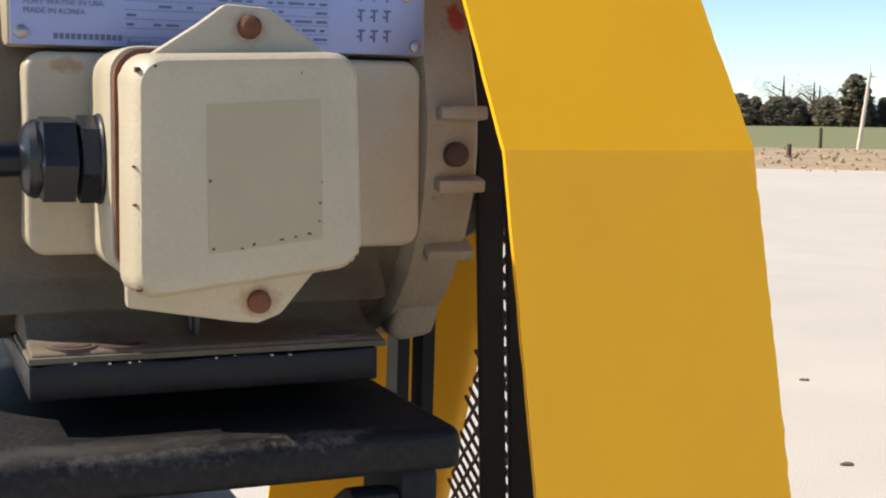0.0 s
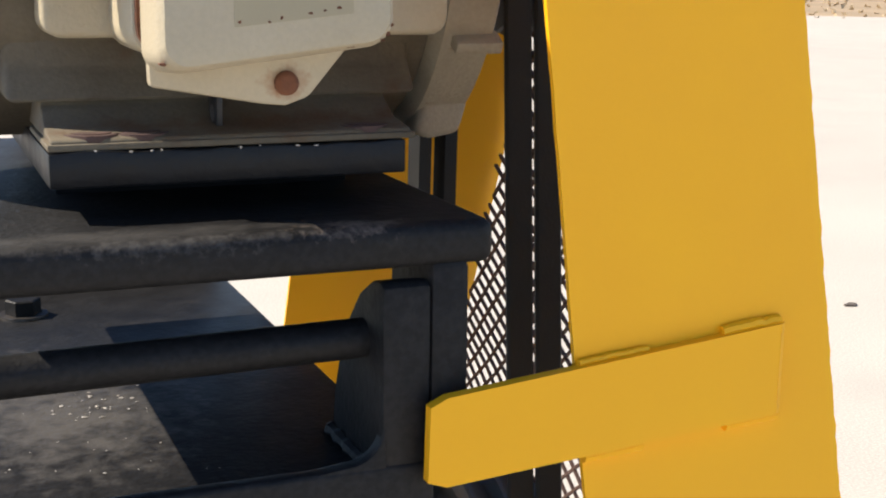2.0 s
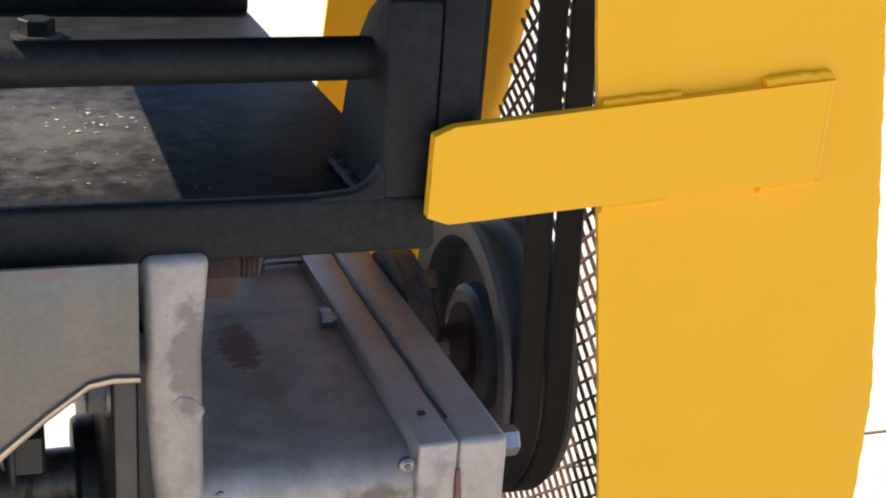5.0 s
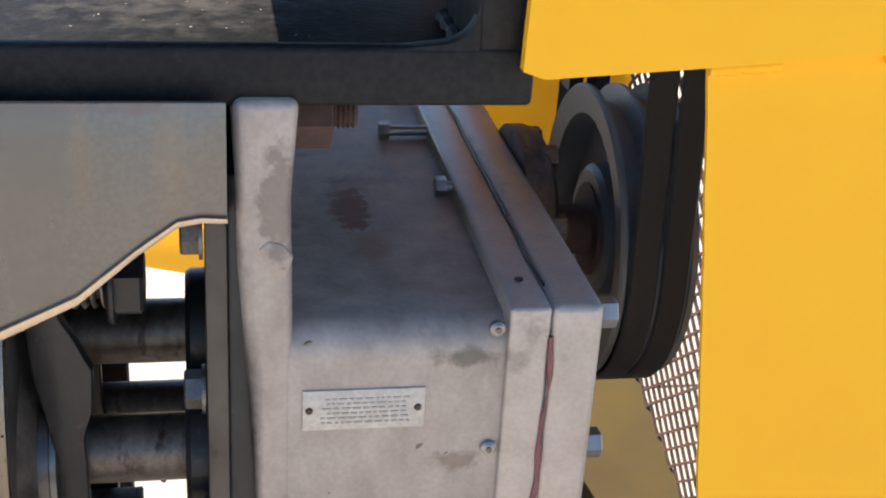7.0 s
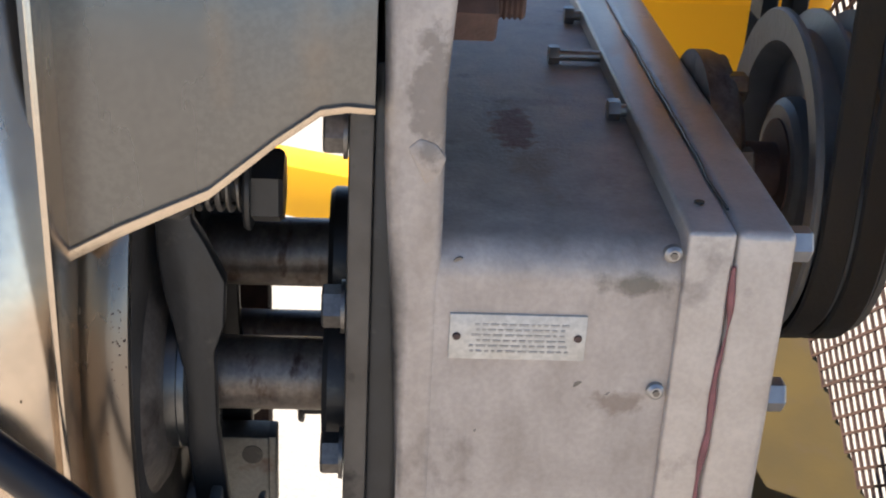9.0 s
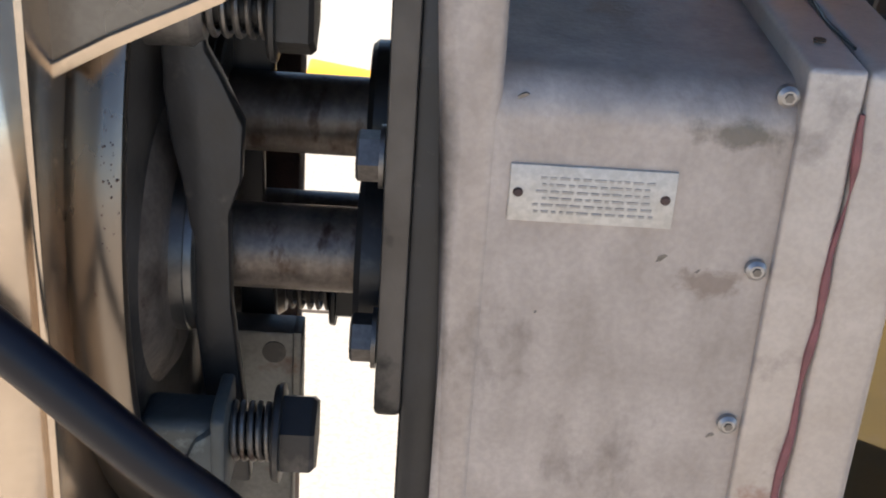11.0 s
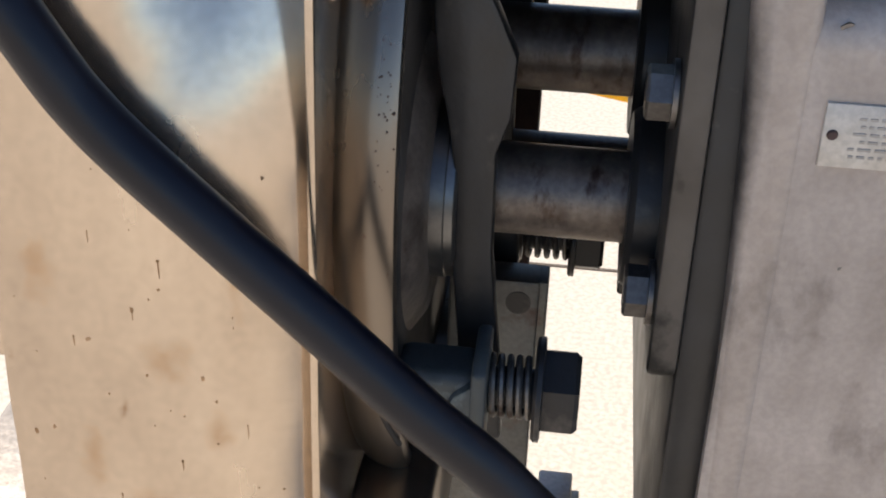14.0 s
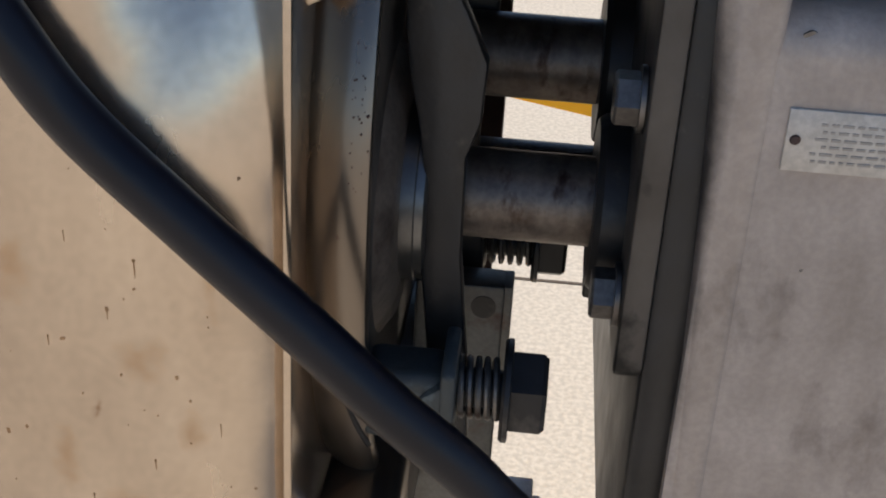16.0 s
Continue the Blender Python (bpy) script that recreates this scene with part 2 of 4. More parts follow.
# rust and oil on the gearbox, wear, dust and painted sunlight on the black stand, rust on the motor
patch(ALU, (0.080, 0.034, 0.728), (0.0115, 0.034, 0.01), (0.17, 0.055, 0.035), 0.5, 110, 0.3, 1.0)
patch(ALU, (0.086, -0.020, 0.728), (0.012, 0.040, 0.01), (0.26, 0.15, 0.09), 0.6, 60, 0.8, 0.55)
patch(ALU, (0.121, -0.100, 0.711), (0.020, 0.020, 0.006), (0.10, 0.085, 0.065), 0.5, 120, 0.6, 0.75)
patch(ALU, (0.118, -0.100, 0.655), (0.014, 0.010, 0.006), (0.16, 0.11, 0.08), 0.6, 140, 0.5, 0.6)
patch(PALE_ALU, (0.150, -0.100, 0.560), (0.010, 0.010, 0.016), (0.22, 0.11, 0.08), 0.6, 140, 0.5, 0.6)
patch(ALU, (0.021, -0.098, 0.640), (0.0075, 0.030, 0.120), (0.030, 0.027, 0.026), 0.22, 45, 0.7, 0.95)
patch(ALU, (0.034, -0.100, 0.790), (0.010, 0.010, 0.030), (0.17, 0.14, 0.12), 0.6, 130, 0.4, 0.7)
patch(PALE_ALU, (0.160, 0.060, 0.737), (0.006, 0.090, 0.01), (0.20, 0.17, 0.15), 0.7, 80, 0.6, 0.5)
patch(STAINLESS, (-0.045, -0.108, 0.815), (0.007, 0.02, 0.035), (0.24, 0.18, 0.13), 0.4, 50, 0.9, 0.3)
patch(STAINLESS, (-0.010, -0.108, 0.815), (0.010, 0.02, 0.035), (0.25, 0.19, 0.14), 0.4, 50, 0.9, 0.35)
patch(STAINLESS, (-0.050, -0.108, 0.834), (0.080, 0.02, 0.003), (0.20, 0.09, 0.07), 0.6, 60, 0.8, 0.3)
patch(BLACK, (0.105, -0.088, 0.967), (0.026, 0.009, 0.006), (0.20, 0.16, 0.135), 0.8, 240, 0.9, 0.6)
patch(BLACK, (0.030, -0.094, 0.967), (0.060, 0.004, 0.006), (0.12, 0.11, 0.10), 0.8, 260, 1.0, 0.45)
for x, z, w, h in ((-0.150, 0.612, 0.008, 0.010), (-0.178, 0.570, 0.006, 0.012), (-0.135, 0.585, 0.005, 0.009), (-0.190, 0.640, 0.006, 0.014), (-0.160, 0.555, 0.008, 0.006), (-0.128, 0.640, 0.003, 0.014)):
    patch(PANEL, (x, -0.146, z), (w, 0.02, h), (0.40, 0.27, 0.17), 0.8, 150, 0.9, 0.65)
# Dust on tabletop and base plate, made paler to paint in the sun there.
patch(BLACK, (-0.010, -0.080, 0.968), (0.100, 0.016, 0.003), (0.060, 0.056, 0.052), 0.5, 60, 0.9, 0.6)
patch(BLACK, (-0.010, 0.050, 0.848), (0.070, 0.110, 0.01), (0.100, 0.092, 0.085), 0.7, 70, 0.9, 0.8)
patch(CREAM, (0.000, -0.035, 1.134), (0.010, 0.01, 0.004), (0.33, 0.16, 0.07), 0.6, 200, 0.6, 0.7)
patch(CREAM, (0.0145, -0.090, 1.090), (0.004, 0.010, 0.055), (0.34, 0.18, 0.08), 0.7, 160, 0.6, 0.7)
patch(CREAM, (0.070, -0.104, 1.033), (0.011, 0.01, 0.009), (0.30, 0.14, 0.06), 0.4, 220, 0.7, 0.8)
patch(CREAM, (0.066, -0.104, 1.149), (0.010, 0.01, 0.009), (0.36, 0.20, 0.10), 0.4, 220, 0.8, 0.7)
patch(BELL, (0.200, 0.000, 1.163), (0.007, 0.04, 0.010), (0.42, 0.035, 0.03), 0.45, 120, 0.3, 0.9)
patch(GRIMY_SHADED, (0.080, -0.020, 1.006), (0.120, 0.03, 0.006), (0.10, 0.050, 0.025), 0.7, 70, 0.7, 0.7)


# ---- building helpers ----
def part(name, bm, mat, parent=None, label="", smooth=True):
    """One mesh object, drawn in world coordinates, under its thing."""
    me = bpy.data.meshes.new(name)
    bmesh.ops.recalc_face_normals(bm, faces=bm.faces)
    if smooth:
        for e in bm.edges:
            e.smooth = len(e.link_faces) == 2 and e.calc_face_angle(0) < radians(32)
        for f in bm.faces:
            f.smooth = True
    bm.to_mesh(me)
    bm.free()
    me.materials.append(mat)
    ob = new(name, me)
    if parent:
        ob.parent = parent
        root = parent if parent.parent is None else parent.parent
        ob.matrix_parent_inverse = Matrix.Translation(root.location).inverted() if parent.parent is None else Matrix.Identity(4)
    if label:
        ob["label"] = label
    return ob


def thing(name, at, label, category, group="", kind=""):
    ob = new(name)
    ob.location = at
    ob.empty_display_size = 0.02
    return tagged(ob, label, category, group, kind)


def solid(name, bm, mat, label, category, group="", kind="", smooth=True):
    return tagged(part(name, bm, mat, None, "", smooth), label, category, group, kind)


def soften(bm, r, segments=2, only=None):
    edges = [e for e in bm.edges if len(e.link_faces) == 2 and e.calc_face_angle(0) > radians(30) and (only is None or only(e))]
    if r and edges:
        bmesh.ops.bevel(bm, geom=edges, offset=r, segments=segments, profile=0.5, affect="EDGES", clamp_overlap=True)
    return bm


def box(x0, x1, y0, y1, z0, z1, r=0.0, segments=2, bm=None):
    fresh = bmesh.new()
    m = Matrix.LocRotScale(((x0 + x1) / 2, (y0 + y1) / 2, (z0 + z1) / 2), None, (x1 - x0, y1 - y0, z1 - z0))
    bmesh.ops.create_cube(fresh, size=1, matrix=m)
    soften(fresh, r, segments)
    return joined(bm, fresh)


def joined(bm, fresh):
    if bm is None:
        return fresh
    me = bpy.data.meshes.new("tmp")
    fresh.to_mesh(me)
    fresh.free()
    bm.from_mesh(me)
    bpy.data.meshes.remove(me)
    return bm


def prism(outline, axis, a0, a1, r=0.0, segments=2, bm=None):
    """A closed outline in the two other axes (in the order x, y, z), drawn out along axis."""
    fresh = bmesh.new()
    def at(p, a):
        q = list(p)
        q.insert("xyz".index(axis), a)
        return q
    low = [fresh.verts.new(at(p, a0)) for p in outline]
    high = [fresh.verts.new(at(p, a1)) for p in outline]
    n = len(outline)
    fresh.faces.new(low)
    fresh.faces.new(high)
    for i in range(n):
        fresh.faces.new((low[i], low[(i + 1) % n], high[(i + 1) % n], high[i]))
    bmesh.ops.recalc_face_normals(fresh, faces=fresh.faces)
    soften(fresh, r, segments)
    return joined(bm, fresh)


def lathe(profile, at, axis="x", seg=32, bm=None, turn=0.0, close=True):
    """A profile of (along, radius) turned round an axis through at."""
    fresh = bmesh.new()
    rings = []
    for a, rad in profile:
        ring = []
        for i in range(seg):
            w = turn + 2 * math.pi * i / seg
            c, s = rad * math.cos(w), rad * math.sin(w)
            v = {"x": (a, c, s), "y": (c, a, s), "z": (c, s, a)}[axis]
            ring.append(fresh.verts.new(Vector(at) + Vector(v)))
        rings.append(ring)
    for p, q in zip(rings, rings[1:]):
        for i in range(seg):
            fresh.faces.new((p[i], p[(i + 1) % seg], q[(i + 1) % seg], q[i]))
    if close:
        fresh.faces.new(rings[0])
        fresh.faces.new(rings[-1])
    return joined(bm, fresh)


def rounded(u0, u1, v0, v1, r, steps=5):
    """The outline of a rounded rectangle."""
    out = []
    for cu, cv, a in ((u1 - r, v1 - r, 0), (u0 + r, v1 - r, 90), (u0 + r, v0 + r, 180), (u1 - r, v0 + r, 270)):
        for i in range(steps + 1):
            w = radians(a + 90 * i / steps)
            out.append((cu + r * math.cos(w), cv + r * math.sin(w)))
    return out


def smooth_line(points, steps=8):
    out = []
    pts = [Vector(p) for p in points]
    pts = [pts[0] * 2 - pts[1]] + pts + [pts[-1] * 2 - pts[-2]]
    for a, b, c, d in zip(pts, pts[1:], pts[2:], pts[3:]):
        for i in range(steps):
            t = i / steps
            out.append(0.5 * (2 * b + (c - a) * t + (2 * a - 5 * b + 4 * c - d) * t * t + (3 * b - a - 3 * c + d) * t ** 3))
    out.append(pts[-2])
    return out


def tube(points, radius, seg=12, bm=None, widths=None):
    fresh = bmesh.new()
    rings, side = [], None
    for i, p in enumerate(points):
        way = (points[min(i + 1, len(points) - 1)] - points[max(i - 1, 0)]).normalized()
        side = way.orthogonal().normalized() if side is None else (side - way * side.dot(way)).normalized()
        up = way.cross(side)
        rings.append([fresh.verts.new(p + radius * (widths[i] if widths else 1) * (math.cos(2 * math.pi * k / seg) * side + math.sin(2 * math.pi * k / seg) * up)) for k in range(seg)])
    for p, q in zip(rings, rings[1:]):
        for i in range(seg):
            fresh.faces.new((p[i], p[(i + 1) % seg], q[(i + 1) % seg], q[i]))
    fresh.faces.new(rings[0])
    fresh.faces.new(rings[-1])
    return joined(bm, fresh)


def hexagon(at, axis, length, across, r=0.0008, bm=None, turn=0.0):
    """A hexagonal bolt head with chamfered corners, from at along axis (length may be negative)."""
    k = across / math.sqrt(3)
    s = 1 if length > 0 else -1
    return lathe([(0, k), (length - s * 1.2 * r, k), (length, k * 0.9)], at, axis, 6, bm, turn)


def screw_thread(x0, x1, y, z, radius, pitch, bm=None):
    prof, x = [], x0
    while x < x1 - pitch * 0.5:
        prof += [(x, radius * 0.84), (x + pitch * 0.5, radius)]
        x += pitch
    prof.append((x1, radius * 0.84))
    return lathe(prof, (0, y, z), "x", 20, bm)


# ---- ground and distance ----
# across: distance from the machine towards the field, along (0.59, 0.81)
FIELD = Matrix.Rotation(math.atan2(0.81, 0.59) - math.pi / 2, 4, "Z")


def sheet(corners, z, cuts=1, rough=0.0):
    bm = bmesh.new()
    u0, u1, v0, v1 = corners
    bmesh.ops.create_grid(bm, x_segments=cuts, y_segments=cuts, size=0.5)
    for v in bm.verts:
        v.co = Vector((u0 + (v.co.x + 0.5) * (u1 - u0), v0 + (v.co.y + 0.5) * (v1 - v0), z))
        if rough:
            v.co.y += rough * noise.noise(v.co * 0.13)
    bm.transform(FIELD)
    return bm


solid("ground", sheet((-1500, 1500, -1500, 2500), -0.06), GRASS, "green and straw coloured pasture reaching the horizon", "ground", kind="structure")
solid("field_verge", sheet((-220, 220, 27, 54), -0.03, 40, 2.0), GROUND, "strip of dry brown grass beyond the concrete yard", "ground", kind="structure")
bm = bmesh.new()
random.seed(5)
for u, v, s in ((0.0, 0.0, 0.022), (0.10, -0.12, 0.030), (0.21, 0.02, 0.018), (0.16, -0.22, 0.016), (0.75, 1.2, 0.02), (-0.4, 0.9, 0.015)):
    rim = [(2.76 + u + s * random.uniform(0.6, 1.3) * math.cos(a), 2.74 + v + s * random.uniform(0.5, 1.0) * math.sin(a)) for a in [k * 0.7 for k in range(9)]]
    prism(rim, "z", -0.001, 0.006, 0.0, bm=bm)
solid("pebbles", bm, BARK, "dark pebbles and crumbs lying on the concrete", "pebbles", kind="stuff")
solid("expansion_joint", box(-30, 30, 1.031, 1.037, -0.01, 0.0012), BARK, "dark joint line across the concrete yard", "joint", kind="structure")
solid("pavement", sheet((-120, 120, -60, 30), 0.0, 60, 0.5), CONCRETE, "pale sunlit concrete yard with stains", "pavement", kind="structure")

bm = bmesh.new()
random.seed(7)
for k in range(2600):
    p = FIELD @ Vector((random.uniform(-60, 60), random.uniform(28, 52), -0.04))
    h = random.uniform(0.03, 0.14)
    for j in range(3):
        w = random.uniform(0, 6.28)
        d = Vector((math.cos(w), math.sin(w), 0)) * random.uniform(0.03, 0.09)
        e = Vector((random.uniform(-0.1, 0.1), random.uniform(-0.1, 0.1), h))
        bm.faces.new([bm.verts.new(p - d), bm.verts.new(p + d), bm.verts.new(p + e)])
solid("dry_grass", bm, STRAW, "tufts of dry straw coloured grass at the yard edge", "grass", kind="stuff")


def tree(name, kind, height, seed, label):
    """A trunk with limbs, and a crown of many small clumps with gaps."""
    random.seed(seed)
    root = thing(name, (0, 0, 0), label, "tree", "trees of the hedgerow")
    bm = lathe([(0, 0.05 * height * 0.5), (height * 0.4, 0.016 * height), (height * 0.9, 0.004 * height)], (0, 0, 0), "z", 7)
    tips = []
    for k in range(9):
        z0 = height * random.uniform(0.15, 0.65)
        w = random.uniform(0, 6.28)
        reach = height * random.uniform(0.15, 0.32) * (1.2 - z0 / height)
        tip = Vector((math.cos(w) * reach, math.sin(w) * reach, z0 + height * random.uniform(0.1, 0.25)))
        tube([Vector((0, 0, z0)), tip * 0.5 + Vector((0, 0, z0 * 0.5)), tip], 0.008 * height, 5, bm)
        tips.append(tip)
    part("trunk", bm, BARK, root)
    bm = bmesh.new()
    count = 760 if kind == "full" else 340
    for k in range(count):
        if kind == "full":
            z = height * (0.02 + 0.98 * random.random() ** 0.9)
            spread = height * 0.24 * (1.06 - z / height) ** 0.45 * (0.8 + 0.6 * noise.noise(Vector((seed, z * 1.3, 0))))
            w = random.uniform(0, 6.28)
            q = spread * math.sqrt(random.random())
            c, size = Vector((math.cos(w) * q, math.sin(w) * q, z)), height * random.uniform(0.02, 0.05)
        else:
            t = random.choice(tips)
            c = t * random.uniform(0.7, 1.25) + Vector([random.gauss(0, 0.07 * height) for _ in range(3)])
            size = height * random.uniform(0.012, 0.03)
        for j in range(2):
            a, b = Vector([random.gauss(0, 1) for _ in range(3)]).normalized(), Vector([random.gauss(0, 1) for _ in range(3)]).normalized()
            if kind == "full":
                bm.faces.new([bm.verts.new(c + size * v) for v in (a, b, -a * 0.8, -b)])
            else:
                e = c + a * size * 5
                bm.faces.new([bm.verts.new(c - b * size * 0.12), bm.verts.new(c + b * size * 0.12), bm.verts.new(e)])
    part("crown", bm, LEAF if kind == "full" else TWIG, root, smooth=False)
    return root


KINDS = [tree("cedar_tree", "full", 8.0, 3, "dark evergreen tree in a far hedgerow"), tree("cedar_tree", "full", 6.5, 5, "dark evergreen tree in a far hedgerow"),
         tree("bare_tree", "bare", 9.0, 8, "leafless grey tree behind a far hedgerow")]
random.seed(21)
spots = []
for k in range(230):
    spots.append((-80 + k * 0.72 + random.uniform(-0.8, 0.8), 225 + random.uniform(-8, 8), 0 if k % 3 else 1, random.uniform(0.42, 0.68)))
spots += [(13.6, 221, 0, 1.02), (15.0, 222, 1, 0.95), (7.6, 231, 2, 0.92), (8.6, 233, 2, 0.86)]
for k in range(8):
    spots.append((-100 + k * 26 + random.uniform(-6, 6), 238, 2, random.uniform(0.8, 1.15)))
for k, (u, v, which, size) in enumerate(spots):
    p = FIELD @ Vector((u, v, -0.1))
    m = pose(p.x, p.y, p.z, rz=random.uniform(0, 360)) @ Matrix.Diagonal((size * random.uniform(1.6, 2.8), size * 2.0, size, 1))
    ob = copy_thing(KINDS[which], m)
    ob.matrix_basis = m
for k, ob in enumerate(KINDS):
    ob.matrix_basis = Matrix.Translation(FIELD @ Vector((-125 - 5 * k, 225, -0.1)))

POLE_AT = Vector((34.1, 40.5, -0.06))
pole = thing("utility_pole", POLE_AT, "pale weathered wooden utility pole in the field", "pole")
LEAN = Vector((0.25, -0.20, 2.95))
part("shaft", tube([POLE_AT + LEAN * k / 8 for k in range(9)], 0.085, 12, widths=[1 - 0.035 * k for k in range(9)]), POLE, pole)
top = POLE_AT + LEAN * 0.95
part("crossarm", tube([top + Vector((0.20, -0.16, 0)) * k for k in (-1, 0, 1)], 0.025, 8), POLE, pole)
part("insulator", lathe([(-0.05, 0.03), (0.28, 0.018)], POLE_AT + LEAN, "z", 8), POLE, pole)
for x, y, h in ((34.2, 42.9, 0.75), (24.5, 32.0, 0.35)):
    p = Vector((x, y, 0))
    solid("fence_post", lathe([(-0.1, 0.075), (h, 0.07), (h + 0.03, 0.04)], (p.x, p.y, 0), "z", 8), BARK, "short dark wooden post standing in the field", "post", "posts in the field")

# ---- added unseen skid that carries pump and gearbox; right rail blocks ground light ----
skid = thing("skid_frame", (0.1, 0.05, 0), "dull steel skid frame added unseen under the gearbox, also blocking ground light", "frame")
for x0, x1, y1 in ((0.035, 0.235, 0.50), (-0.30, -0.14, 0.24)):
    part("rail", box(x0, x1, -0.09, y1, 0.40, 0.452, 0.004), STEEL, skid)
    for y in (-0.05, 0.18):
        part("leg", box((x0 + x1) / 2 - 0.025, (x0 + x1) / 2 + 0.025, y, y + 0.05, 0.0, 0.405, 0.003), STEEL, skid)

# ---- gearbox ----
gear = thing("gearbox", (0.1, 0.05, 0.45), "grey cast aluminium gearbox with stained paint under the motor base", "gearbox")
body = box(0.0255, 0.1540, -0.10, 0.318, 0.45, 0.728)
soften(body, 0.017, 6, lambda e: all(v.co.z > 0.72 for v in e.verts) and all(v.co.y < 0 for v in e.verts))
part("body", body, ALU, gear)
part("cover", box(0.1385, 0.1582, -0.103, 0.323, 0.45, 0.7368, 0.0022, 3), PALE_ALU, gear)
part("end_plate", box(0.1582, 0.1830, -0.1032, 0.3232, 0.45, 0.7372, 0.0040, 3), PALE_ALU, gear)
flange = [(0.0285, 0.452), (0.0270, 0.560), (0.0240, 0.640), (0.0200, 0.710), (0.0165, 0.760), (0.0150, 0.8345), (0.0425, 0.8345), (0.0395, 0.790), (0.0405, 0.735), (0.0415, 0.452)]
part("mount_plate", prism(flange, "y", -0.1010, 0.30, 0.0045, 4), ALU, gear)
part("spacer", box(0.0120, 0.0300, -0.094, 0.30, 0.45, 0.80, 0.003), OILY, gear, "oil-blackened spacer plate")
part("bearing_retainer", prism(rounded(-0.0955, 0.20, 0.586, 0.805, 0.008), "x", 0.0025, 0.0125, 0.0018), OILSTEEL, gear, "oily steel retainer plate")
for y, z, s in ((-0.079, 0.766, 0.016), (-0.079, 0.687, 0.016), (-0.079, 0.613, 0.016), (-0.03, 0.785, 0.015), (0.06, 0.78, 0.015), (0.06, 0.60, 0.015), (-0.03, 0.592, 0.014)):
    b = part("bolt", hexagon((0.002, y, z), "x", -0.010, s), STEEL if y < -0.07 else OILY, gear)
    part("washer", lathe([(0.0, s * 0.72), (-0.0018, s * 0.72)], (0.002, y, z), "x", 18), STEEL, b)
for y, z in ((-0.032, 0.626), (0.030, 0.660)):
    part("shaft", lathe([(0.004, 0.0174), (-0.070, 0.0174)], (0, y, z), "x", 40), SHAFT, gear, "turned steel drive shaft")
    part("seal_collar", lathe([(0.003, 0.034), (-0.006, 0.034), (-0.0085, 0.032), (-0.0085, 0.022)], (0, y, z), "x", 36), OILY, gear, "black oil seal collar")
part("tie_shaft", lathe([(0.004, 0.015), (-0.09, 0.015)], (0, 0.060, 0.594), "x", 24), SHAFT, gear)
for z in (0.726, 0.662, 0.598):
    s = part("cover_screw", lathe([(0, 0.0040), (-0.0024, 0.0038), (-0.0036, 0.0024)], (0.1335, -0.0995, z), "y", 14), ZINC, gear)
    part("slot", hexagon((0.1335, -0.1030, z), "y", -0.0008, 0.0030), STEEL, s)
for y, z in ((-0.09, 0.727), (-0.09, 0.655), (0.12, 0.727)):
    part("bolt", hexagon((0.183, y, z), "x", 0.009, 0.013), ZINC, gear)
# jacking bolts on the inner side of the cover
for y, z, n in ((0.146, 0.7265, 0.024), (0.054, 0.7265, 0.004), (0.232, 0.7265, 0.005)):
    b = part("jack_bolt", lathe([(0, 0.0032), (-n, 0.0032)], (0.1390, y, z + 0.006), "x", 14), ZINC, gear)
    part("head", hexagon((0.1390 - n, y, z + 0.006), "x", -0.006, 0.0105), ZINC, b)
part("bearing_cap", lathe([(0.183, 0.060), (0.192, 0.060), (0.199, 0.057), (0.203, 0.050), (0.205, 0.040)], (0, 0.10, 0.690), "x", 48), SHAFT, gear, "brown steel bearing cap")
for w in (60, 110, 160, 210):
    part("cap_bolt", hexagon((0.196, 0.10 + 0.051 * math.cos(radians(w)), 0.69 + 0.051 * math.sin(radians(w))), "x", 0.010, 0.014), STEEL, gear)
part("dowel_hole", lathe([(0.7378, 0.0022), (0.7384, 0.0022)], (0.1480, -0.075, 0), "z", 12), OILY, gear)
for x, z, s in ((0.100, 0.664, 0.0020), (0.047, 0.7195, 0.0016), (0.128, 0.592, 0.0013), (0.1135, 0.6595, 0.0010), (0.036, 0.603, 0.0012), (0.0585, 0.640, 0.0007)):
    rim = [(x + s * random.uniform(0.5, 1.5) * math.cos(a), z + s * random.uniform(0.3, 1.0) * math.sin(a) + 0.5 * s * math.cos(a)) for a in [k * 0.785 for k in range(8)]]
    part("nick", prism(rim, "y", -0.1002 if z < 0.71 else -0.0985, -0.097), STEEL, gear, smooth=False)
scar = [(0.0255, 0.768), (0.0300, 0.772), (0.0360, 0.770), (0.0405, 0.764), (0.0380, 0.757), (0.0330, 0.753), (0.0290, 0.760)]
part("casting_scar", prism(scar, "y", -0.1016, -0.097, 0.0008), ALU, gear)
nut = part("mount_nut", hexagon((0.0413, -0.062, 0.815), "x", 0.018, 0.026, 0.001), RUST_DARK, gear, "rusty hex nut")
part("stud", screw_thread(0.059, 0.0705, -0.062, 0.8165, 0.0075, 0.0022), RUST_DARK, nut)
plate = part("rating_plate", box(0.0452, 0.1018, -0.1012, -0.0995, 0.6755, 0.6965, 0.0004), PLATE, gear, "worn aluminium rating plate with illegible lines")
for x in (0.0482, 0.0985):
    part("rivet", lathe([(0, 0.0018), (-0.0010, 0.0014)], (x, -0.1012, 0.6862), "y", 12), RUST_DARK, plate)
random.seed(4)
for row in range(6):
    x = 0.053 + random.uniform(0, 0.004)
    while x < 0.094:
        w = random.uniform(0.0012, 0.0042)
        part("text_bar", box(x, min(x + w, 0.0955), -0.1015, -0.1011, 0.6790 + row * 0.0025, 0.6799 + row * 0.0025), INK_FADED, plate, smooth=False)
        x += w + 0.0011
random.seed(9)
